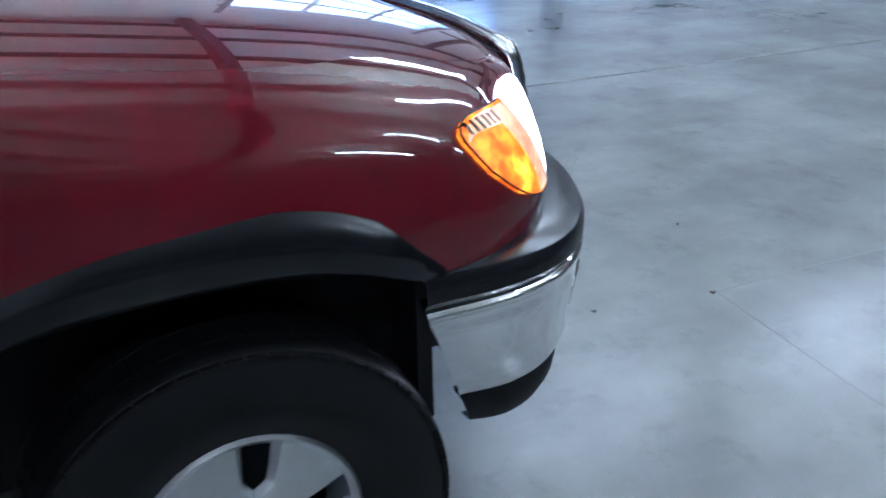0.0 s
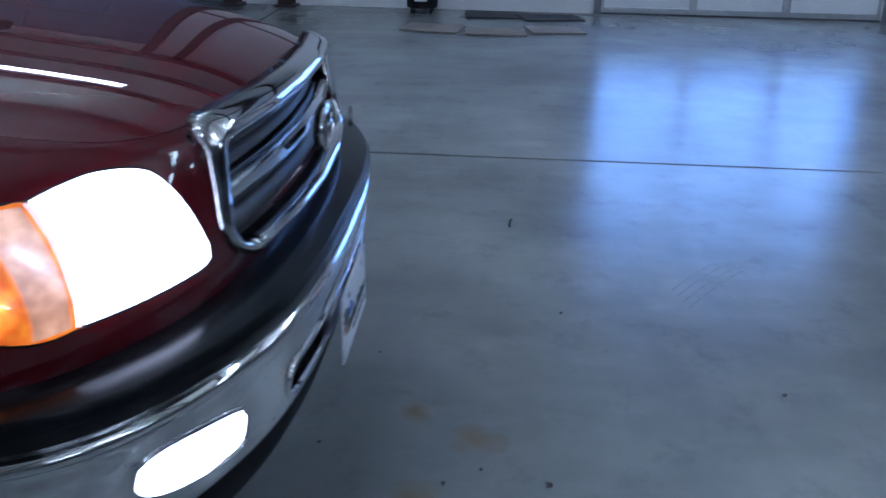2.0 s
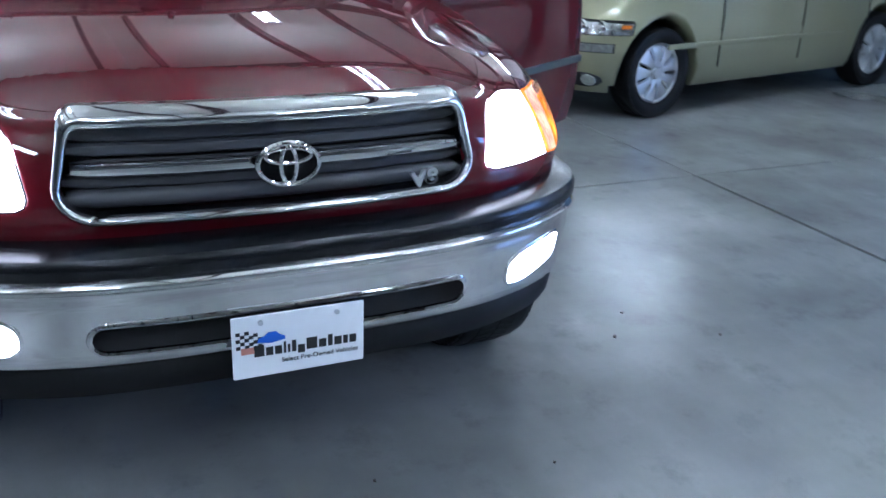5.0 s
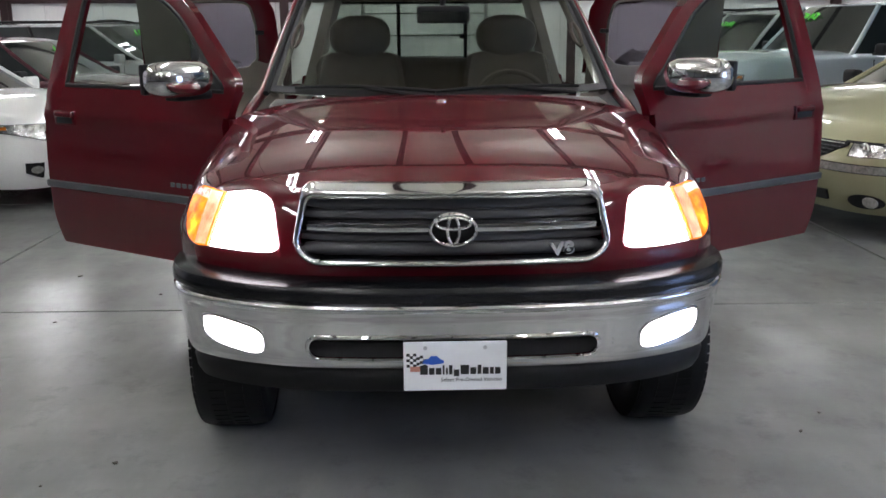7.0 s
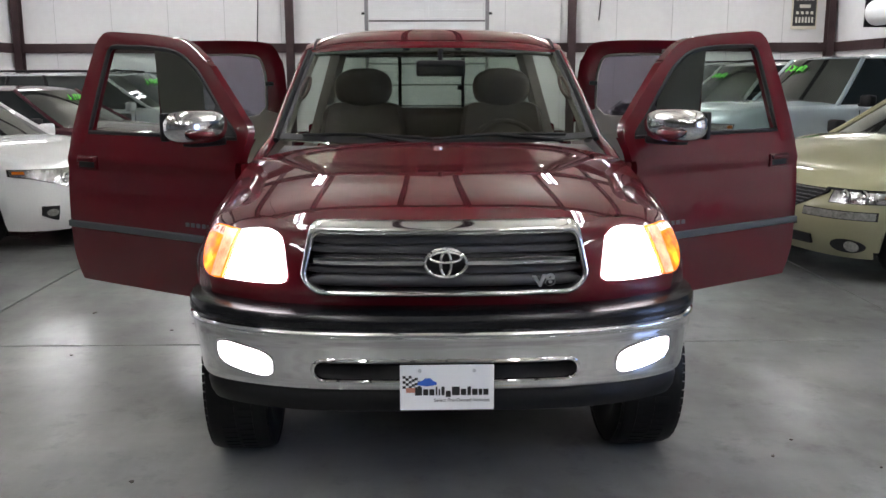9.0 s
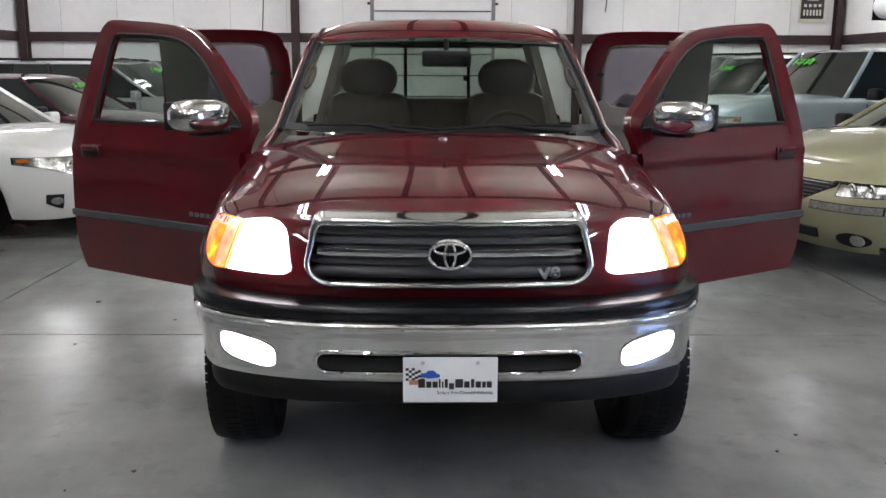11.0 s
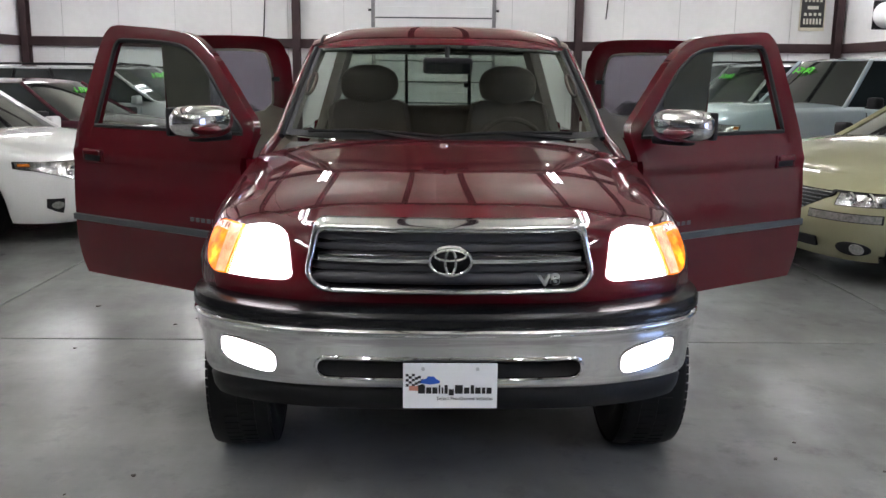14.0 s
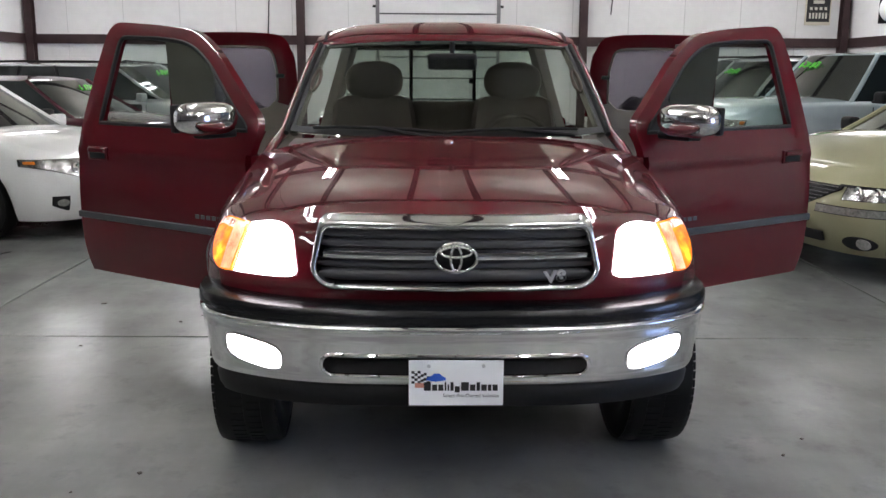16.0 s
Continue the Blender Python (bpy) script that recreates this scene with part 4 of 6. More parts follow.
badge = part("badge", oval(0, 0, 0.067, 0.0455, 0.0062), CHROME, truck, "chrome oval badge of plain rings")
badge.matrix_local = pose(0, 0.047, 0.951)
part("badge_back", lathe([(0.008, 0.001), (0.008, 0.9), (0.014, 0.95)], "Y", 36), BLACK, badge).scale = (0.072, 1, 0.049)
part("upright_ring", oval(0, -0.002, 0.017, 0.040, 0.0058), CHROME, badge)
part("level_ring", oval(0, 0.019, 0.050, 0.017, 0.0058), CHROME, badge)
lettering("engine_mark", "V8", 0.056, 0.005, pose(0.320, 0.051, 0.889, 90, 0, 5) @ Matrix.Diagonal((1.15, 0.92, 1, 1)) @ Matrix.Shear("XY", 4, (0.15, 0)), ALLOY, gr, "chrome characters on the grille", 0.0016)


# headlamps: lit white lens inboard, amber indicator wrapping round the wing
SKIN = np.array([[skin(u, v) for v in np.linspace(0, 4, 41)] for u in np.linspace(0.10, 0.62, 105)])


def find_skin(x, z):
    """The skin's point at half-width x and height z on the nose."""
    at_z = np.array([[np.interp(z, c[:, 2], c[:, k]) for k in range(2)] for c in SKIN])
    return np.array((x, np.interp(x, at_z[:, 0], at_z[:, 1]), z))


def lamp_patch(top, bottom, n, m, out):
    """A patch of the skin between two edges of (x, z), raised by out."""
    tp, bt = evenly(catmull(top, 30), n), evenly(catmull(bottom, 30), n)
    rows = []
    for k in np.linspace(0, 1, m):
        r = []
        for a, b in zip(tp, bt):
            x, z = a * (1 - k) + b * k
            q = find_skin(x, z)
            r.append(np.array((q[0], q[1], q[2])))
        rows.append(r)
    rows = np.array(rows)
    gu, gv = np.gradient(rows, axis=1), np.gradient(rows, axis=0)
    nn = np.cross(gu, gv)
    nn /= np.linalg.norm(nn, axis=2, keepdims=True) + 1e-9
    nn[nn[:, :, 1] > 0] *= -1
    lift = rows + nn * out
    return rows, lift


def lamp_mesh(rows, lift, s, mesh=None):
    bm = bmesh.new()
    outer = [[(s * q[0], q[1], q[2]) for q in r] for r in lift]
    v = grid(outer, bm)[1]
    # rim down to the skin
    ring = [(0, j) for j in range(len(v[0]))] + [(i, len(v[0]) - 1) for i in range(1, len(v))] + [(len(v) - 1, j) for j in range(len(v[0]) - 2, -1, -1)] + [(i, 0) for i in range(len(v) - 2, 0, -1)]
    base = [bm.verts.new((s * (2 * rows[i][j][0] - lift[i][j][0]), 2 * rows[i][j][1] - lift[i][j][1], 2 * rows[i][j][2] - lift[i][j][2])) for i, j in ring]
    top = [v[i][j] for i, j in ring]
    for k in range(len(ring)):
        k2 = (k + 1) % len(ring)
        bm.faces.new((top[k], top[k2], base[k2], base[k]))
    bmesh.ops.remove_doubles(bm, verts=bm.verts, dist=2e-4)
    bmesh.ops.recalc_face_normals(bm, faces=bm.faces)
    return bm


H_TOP = [(0.535, 0.985), (0.552, 1.022), (0.60, 1.033), (0.650, 1.028), (0.698, 1.018)]
H_BOT = [(0.520, 0.890), (0.535, 0.868), (0.60, 0.863), (0.68, 0.862), (0.750, 0.863)]
A_TOP = [(0.703, 1.017), (0.76, 1.020), (0.798, 1.017), (0.828, 0.998), (0.842, 0.962)]
A_BOT = [(0.755, 0.863), (0.79, 0.861), (0.822, 0.872), (0.842, 0.900), (0.847, 0.935)]
R_TOP = [(0.752, 1.014), (0.775, 1.015), (0.795, 1.012), (0.812, 1.004)]
R_BOT = [(0.764, 0.990), (0.79, 0.992), (0.815, 0.992), (0.832, 0.985)]
head = lamp_patch(H_TOP, H_BOT, 15, 11, 0.006)
amb = lamp_patch(A_TOP, A_BOT, 13, 11, 0.011)
rfl = lamp_patch(R_TOP, R_BOT, 13, 4, 0.0135)
flt = [lamp_patch([(0.712 + 0.0105 * i, 1.012), (0.718 + 0.0105 * i, 1.012)], [(0.722 + 0.0105 * i, 0.993), (0.727 + 0.0105 * i, 0.993)], 3, 3, 0.0155) for i in range(4, 10)]
lens = lamp_patch(A_TOP, A_BOT, 13, 11, 0.010)
for s in (-1, 1):
    h = part("headlamp", lamp_mesh(*head, s), LAMP_ON, truck, "lit white headlamp")
    a = part("indicator", lamp_mesh(*amb, s), AMBER, h, "lit amber indicator")
    rf_ = part("fluted_reflector", lamp_mesh(*rfl, s), PINKCLEAR, h)
    for f_ in flt:
        part("flute", lamp_mesh(*f_, s), CHROME, rf_)
    inner_ = lamp_patch([(0.710, 1.012), (0.755, 1.014)], [(0.760, 0.868), (0.798, 0.866)], 7, 9, 0.0125)
    part("clear_reflector", lamp_mesh(*inner_, s), PINKCLEAR, h)
    edge = [tuple(q) for q in head[1][0]] + [tuple(q) for q in lens[1][0][1:]] + [tuple(r[-1]) for r in lens[1][1:]] + [tuple(q) for q in lens[1][-1][::-1][1:]] + [tuple(q) for q in head[1][-1][::-1]] + [tuple(r[0]) for r in head[1][::-1][1:-1]]
    part("lamp_seal", sweep([(s * q[0], q[1], q[2]) for q in edge], ring_profile(0.0022, 6), up=(0.1, 1, 0), closed=True), BLACK, h)
    mid = [tuple(r[-1]) for r in head[1]]
    part("divider", sweep([(s * q[0], q[1] - 0.002, q[2]) for q in mid], ring_profile(0.0035, 6), up=(0, 1, 0)), REFLECTOR, h)

# cowl, windscreen, roof
COWL_Y, COWL_Z, HEAD_Y, HEAD_Z = 1.37, 1.228, 2.05, 1.690
rows = []
for x in np.linspace(-0.84, 0.84, 25):
    k = abs(x) / 0.84
    rows.append([(x, 1.32 + 0.05 * k ** 2, 1.218 - 0.07 * k ** 2.4), (x, 1.36 + 0.06 * k ** 2, 1.212 - 0.075 * k ** 2.4), (x, 1.47 + 0.12 * k ** 2, 1.205 - 0.07 * k ** 2.4)])
part("cowl", grid(rows)[0], BLACK, truck)


def screen_point(a, t):
    """Windscreen: a across from -1 to 1, t from the cowl to the header."""
    hw = 0.762 * (1 - t) + 0.668 * t
    bow = a * a
    y = COWL_Y + (HEAD_Y - COWL_Y) * t + (0.13 * (1 - t) + 0.09 * t) * bow
    z = COWL_Z + (HEAD_Z - COWL_Z) * (t + 0.10 * t * (1 - t)) + bow * (0.026 - 0.050 * t)
    return (hw * a, y, z)


sc = [[screen_point(a, t) for a in np.linspace(-1, 1, 25)] for t in np.linspace(0, 1, 13)]
g = part("windscreen", thicken(grid(sc)[0], 0.006), SCREEN, truck, "clear laminated windscreen")
g.visible_shadow = False
sh = [[Vector(screen_point(a, t)) + Vector((0, -0.002, 0.002)) for a in np.linspace(-1, 1, 25)] for t in (0.955, 1.0)]
part("shade_band", grid(sh)[0], TINT, g)
# black border printed round the glass
def border(cells):
    return thicken(grid([[Vector(screen_point(a, t)) + Vector((0, -0.004, 0.004)) for a in cells[0]] for t in cells[1]])[0], 0.001)


for s in (-1, 1):
    part("black_border", border((np.linspace(s * 0.945, s * 1.0, 4), np.linspace(0, 1, 13))), BLACK, g)
part("black_border", border((np.linspace(-0.945, 0.945, 25), (0.0, 0.03, 0.055))), BLACK, g)
# pillars
for s in (-1, 1):
    path = [Vector((s * 0.845, 1.34, 1.125)), Vector((s * 0.815, 1.43, 1.190))] + [Vector(screen_point(s, t)) + Vector((s * 0.012, 0.02, -0.004)) for t in np.linspace(0.0, 1.0, 12)]
    part("screen_pillar", sweep(path, [(math.copysign(abs(math.cos(a_)) ** 0.8, math.cos(a_)) * 0.020, math.copysign(abs(math.sin(a_)) ** 0.8, math.sin(a_)) * 0.024) for a_ in np.linspace(0, 2 * math.pi, 17)[:-1]], up=(0, 0, 1)), RED, truck)
    path = [Vector(screen_point(s * 0.985, t)) + Vector((s * 0.004, -0.004, 0.004)) for t in np.linspace(-0.02, 1.0, 12)]
    part("screen_moulding", sweep(path, ring_profile(0.014, 8)), BLACK, truck)


def roof_point(a, t):
    """Roof: a across, t from the header to the rear edge."""
    hw = 0.688 + 0.012 * math.sin(math.pi * min(t, 1)) - 0.035 * t
    y = HEAD_Y + (3.06 - HEAD_Y) * t + 0.09 * a * a * (1 - 2.2 * t)
    rise = 0.104 * (1 - (1 - min(1.0, t / 0.42)) ** 2.3) - 0.02 * max(0.0, t - 0.6)
    z = HEAD_Z + 0.012 + rise - (0.024 + 0.012 * t) * a * a - 0.060 * min(1.0, t / 0.3) * abs(a) ** 7
    return (hw * a, y, z)


rf = [[roof_point(a, t) for a in np.linspace(-1, 1, 33)] for t in (0, 0.02, 0.05, 0.09, 0.14, 0.2, 0.27, 0.35, 0.43, 0.52, 0.62, 0.72, 0.82, 0.92, 1.0)]
rf.insert(0, [(q[0] * 0.985, q[1] - 0.006, q[2] - 0.016) for q in rf[0]])
part("roof", thicken(grid(rf)[0], 0.02), RED, truck)
part("headlining", grid([[(q[0] * 0.95, q[1] + 0.02, q[2] - 0.035) for q in r] for r in rf[1:]])[0], TRIM_TAN, truck)
for s in (-1, 1):
    part("roof_drip_rail", sweep([Vector(roof_point(s * 0.93, t)) + Vector((0, 0, 0.004)) for t in np.linspace(0.0, 1, 12)], ring_profile(0.007, 6)), BLACK, truck)

def pillar_x(z):
    """Half-width of the cab at its rear pillars: upright below the belt, leaning in above it."""
    return min(0.91, 0.91 - 0.12 * min(1.0, max(0.0, (z - 1.02) / 0.14))) - 0.30 * max(0.0, z - 1.16)


# cab body: sills, floor, rear pillars and back panel with its sliding window
for s in (-1, 1):
    part("sill", box(0.12, 1.85, 0.16, (s * 0.86, 2.28, 0.50), 0.03, 3), RED, truck)
    part("hinge_pillar", box(0.05, 0.10, 0.62, (s * 0.885, 1.43, 0.84), 0.015, 2), RED, truck)
part("cab_floor", box(1.66, 1.85, 0.05, (0, 2.28, 0.55), 0.01, 1), BLACK, truck)
part("firewall", box(1.66, 0.05, 0.62, (0, 1.42, 0.86), 0.01, 1), BLACK, truck)
for s in (-1, 1):
    rows = []
    for t in np.linspace(0, 1, 14):
        z = 0.46 + t * 1.27
        xo = pillar_x(z)
        rows.append([(s * xo, 3.02, z), (s * xo, 3.20, z), (s * (xo - 0.07), 3.22, z), (s * (xo - 0.08), 3.10, z), (s * (xo - 0.06), 3.02, z)])
    bm, v = grid(rows, closed=True)
    bm.faces.new(v[0])
    bm.faces.new(v[-1])
    bmesh.ops.recalc_face_normals(bm, faces=bm.faces)
    rp = part("rear_pillar", bm, RED, truck)
    inner_face = []
    for t in np.linspace(0.3, 1, 10):
        z = 0.46 + t * 1.27
        xo = pillar_x(z)
        inner_face.append([(s * (xo - 0.003), 3.012, z), (s * (xo - 0.06), 3.008, z), (s * (xo - 0.088), 3.06, z), (s * (xo - 0.088), 3.14, z)])
    part("pillar_liner", grid(inner_face)[0], TRIM_TAN, rp)
cb = part("cab_back", box(1.62, 0.06, 0.72, (0, 3.18, 0.88), 0.02, 2), RED, truck)
part("header_trim", box(1.24, 0.09, 0.08, (0, 3.10, 1.715), 0.02, 2), CLOTH, cb)
bm = bmesh.new()
for x in (-0.205, 0.205):
    box(0.022, 0.02, 0.47, (x, 3.165, 1.46), bm=bm)
for z in (1.235, 1.675):
    box(1.26, 0.02, 0.025, (0, 3.165, z), bm=bm)
box(0.03, 0.03, 0.03, (0.185, 3.15, 1.47), 0.004, 1, bm=bm)
rw = part("rear_window_frame", bm, BLACK, truck, smooth=False)
for x, w in ((-0.425, 0.43), (0, 0.39), (0.425, 0.43)):
    p = part("pane", box(w, 0.006, 0.43, (x, 3.17, 1.455)), SCREEN, rw, smooth=False)
    p.visible_shadow = False

# load bed behind the cab
bm = bmesh.new()
for s in (-1, 1):
    rows = []
    for y in np.linspace(3.25, 5.42, 45):
        zb = arch(y, 0.50, 0.46, WHEEL_Y + 3.26, 0.41)
        rows.append([(s * 0.80, y, zb), (s * 0.91, y, zb), (s * 0.94, y, max(0.78, zb + 0.03)), (s * 0.93, y, 1.0), (s * 0.91, y, 1.16), (s * 0.89, y, 1.185), (s * 0.82, y, 1.185), (s * 0.82, y, 1.10)])
    grid(rows, bm)
box(1.64, 0.05, 0.62, (0, 3.27, 0.86), 0.01, 1, bm=bm)
part("load_bed", bm, RED, truck)
part("bed_floor", box(1.64, 2.16, 0.04, (0, 4.33, 0.68)), BLACK, truck)
part("tailgate", box(1.66, 0.06, 0.52, (0, 5.42, 0.90), 0.02, 2), RED, truck)
part("rear_bumper", box(1.78, 0.16, 0.18, (0, 5.52, 0.58), 0.04, 3), CHROME, truck)
# frame, axle and skid plate under the nose
bm = bmesh.new()
for s in (-1, 1):
    box(0.09, 4.9, 0.14, (s * 0.42, 2.8, 0.50), 0.01, 1, bm=bm)
    box(0.50, 0.08, 0.06, (s * 0.50, 0.86, 0.34), 0.015, 1, bm=bm)
box(1.0, 0.5, 0.05, (0, 0.45, 0.42), 0.02, 2, bm=bm)
box(0.16, 0.22, 0.16, (0.0, 0.75, 0.36), 0.04, 2, bm=bm)
box(1.05, 0.14, 0.16, (0, 0.98, 0.34), 0.03, 2, bm=bm)
box(0.62, 0.80, 0.18, (0, 1.25, 0.36), 0.05, 2, bm=bm)
box(0.40, 0.34, 0.30, (0.0, WHEEL_Y + 3.26, 0.38), 0.10, 3, bm=bm)
box(0.70, 1.00, 0.22, (0.45, 3.0, 0.46), 0.05, 2, bm=bm)
part("chassis_frame", bm, BLACK, truck)
part("rear_axle", cyl(0.06, 1.5, (0, WHEEL_Y + 3.26, 0.39), "X", 14), BLACK, truck)
part("radiator_support", box(1.15, 0.05, 0.44, (0, 0.26, 0.76)), BLACK, truck)

# wipers
for x0, x1 in ((-0.62, -0.02), (-0.02, 0.60)):
    def on_screen(x, t):
        return Vector(screen_point(x / 0.75, t)) + Vector((0, -0.015, 0.012))
    path = [on_screen(x0 + (x1 - x0) * k, 0.035 + 0.03 * math.sin(math.pi * k)) for k in np.linspace(0, 1, 10)]
    w = part("wiper", sweep(path, ring_profile(0.008, 6)), BLACK, truck)
    part("wiper_arm", sweep([on_screen(x1 - 0.02, -0.02), on_screen((x0 + x1) / 2, 0.06)], ring_profile(0.010, 6)), BLACK, w)
part("washer_nozzle", lathe([(-0.004, 0.026), (0.004, 0.025), (0.009, 0.018), (0.012, 0.008), (0.0125, 0.001)], "Z", 20, (0, 1.19, hood_z(0, 1.19))), CHROME, truck)

# dashboard, wheel, seats, mirror
rows = []
for x in np.linspace(-0.76, 0.76, 27):
    hump = 0.03 * math.exp(-((x - 0.38) / 0.2) ** 2)
    rows.append([(x, 1.45, 1.16), (x, 1.60, 1.19), (x, 1.78, 1.20 + hump), (x, 1.90, 1.17 + hump), (x, 1.94, 1.05), (x, 1.86, 0.75)])
part("dashboard", grid(rows)[0], mat("dark_tan_vinyl", (0.05, 0.045, 0.04), 0.55, vary=0.12, scale=6, bump=0.2, bump_scale=200), truck)
st = part("steering_wheel", oval(0, 0, 0.19, 0.19, 0.015), CLOTH, truck)
st.matrix_local = pose(0.38, 2.06, 1.135, -28, 0, 0)
part("steering_hub", cyl(0.07, 0.05, (0, 0, 0), "Y", 20, bevel=0.015), BLACK, st)
for a in (0, 180, 270):
    part("wheel_spoke", sweep([(0, 0, 0), (0.185 * math.cos(radians(a)), 0, 0.185 * math.sin(radians(a)))], ring_profile(0.013, 6), up=(0, 1, 0.01)), BLACK, st)


def seat(x):
    root = empty("front_seat")
    root.parent = truck
    root.matrix_local = pose(x, 2.42, 0)
    part("seat_cushion", box(0.54, 0.54, 0.20, (0, -0.02, 0.80), 0.07, 4), CLOTH, root)
    rows = []
    for t in np.linspace(0, 1, 12):
        z = 0.86 + 0.505 * t
        w = 0.27 - 0.045 * t ** 3
        y = 0.20 + 0.16 * t
        d = 0.075 * (1 - 0.3 * t)
        rows.append([(a * w, y + b * d - 0.03 * abs(a) ** 4, z) for a, b in ((-1, 0), (-0.9, -0.9), (-0.55, -0.7), (0, -0.6), (0.55, -0.7), (0.9, -0.9), (1, 0), (0.85, 0.8), (0, 1), (-0.85, 0.8))])
    last = rows[-1]
    c = np.mean(last, axis=0)
    rows.append([tuple((np.array(q) - c) * 0.8 + c + np.array((0, 0, 0.02))) for q in last])
    rows.append([tuple((np.array(q) - c) * 0.2 + c + np.array((0, 0, 0.026))) for q in last])
    bm, v = grid(rows, closed=True)
    bm.faces.new(v[0])
    bm.faces.new(v[-1])
    bmesh.ops.recalc_face_normals(bm, faces=bm.faces)
    part("seat_back", bm, CLOTH, root)
    rows = []
    for t in np.linspace(0.02, 0.98, 12):
        k = (1 - abs(2 * t - 1) ** 2.6) ** 0.45
        rows.append([(0.175 * k * math.copysign(abs(math.cos(a_)) ** 0.75, math.cos(a_)), 0.36 + 0.07 * k * math.sin(a_), 1.355 + 0.240 * t) for a_ in np.linspace(0, 2 * math.pi, 21)[:-1]])
    bm, v = grid(rows, closed=True)
    bm.faces.new(v[0])
    bm.faces.new(v[-1])
    bmesh.ops.recalc_face_normals(bm, faces=bm.faces)
    hr = part("head_rest", bm, CLOTH, root)
    for s in (-1, 1):
        part("post", cyl(0.007, 0.12, (s * 0.06, 0.36, 1.42), n=8), CHROME, hr)
    return root


seat(-0.42)
seat(0.42)
rb = part("rear_bench", box(1.40, 0.16, 0.60, (0, 3.02, 1.045), 0.06, 3), CLOTH, truck)
part("bench_cushion", box(1.40, 0.35, 0.12, (0, 2.84, 0.76), 0.04, 3), CLOTH, rb)
mr = part("rear_view_mirror", box(0.255, 0.045, 0.085, (0.032, 1.93, 1.582), 0.021, 4), BLACK, truck)
part("mirror_stem", cyl(0.014, 0.08, (0.030, 1.935, 1.640), n=10), BLACK, mr)
for s in (-1, 1):
    part("grab_handle", sweep([(s * (0.650 - 0.017 * math.cos(a_) - 0.016 * math.sin(a_)), 1.80 + 0.03 * math.sin(a_), 1.487 + 0.052 * math.sin(a_)) for a_ in np.linspace(0, 2 * math.pi, 25)[:-1]], ring_profile(0.0085, 8), up=(0, 1, 0), closed=True), CLOTH, truck)
    part("pillar_trim", sweep([Vector(screen_point(s * 0.97, t)) + Vector((-s * 0.01, 0.045, -0.01)) for t in np.linspace(0, 1, 8)], ring_profile(0.022, 8)), TRIM_TAN, truck)


# doors: built shut, with the hinge at the origin and the outside towards s*x, then swung
def door_x(z):
    """How far the door's skin lies outside the hinge line at height z."""
    if z < 1.16:
        return 0.012 + 0.022 * math.sin(math.pi * max(0, min(1, (z - 0.46) / 0.72))) + 0.008 * math.exp(-((z - 1.115) / 0.025) ** 2)
    return 0.012 - 0.215 * ((z - 1.16) / 0.56) ** 1.12


def slab(outline, thick, s, y_of=None):
    """A door panel from an outline of (y, z), following the door's curve, of that thickness."""
    bm = bmesh.new()
    f = [bm.verts.new((s * door_x(z), y, z)) for y, z in outline]
    k = [bm.verts.new((s * (door_x(z) - thick), y, z)) for y, z in outline]
    m = len(outline)
    for i in range(m):
        bm.faces.new((f[i], k[i], k[(i + 1) % m], f[(i + 1) % m]))
    bm.faces.new(f)
    bm.faces.new(k[::-1])
    bmesh.ops.recalc_face_normals(bm, faces=bm.faces)
    return bm


def skin_rows(y0_of, y1_of, zs, off, s, ny=14):
    return [[(s * (door_x(z) + off - 0.012 * max(0, (abs(2 * a - 1) - 0.9) / 0.1) * 0.35), y0_of(z) + (y1_of(z) - y0_of(z)) * a, z) for a in np.linspace(0, 1, ny)] for z in zs]


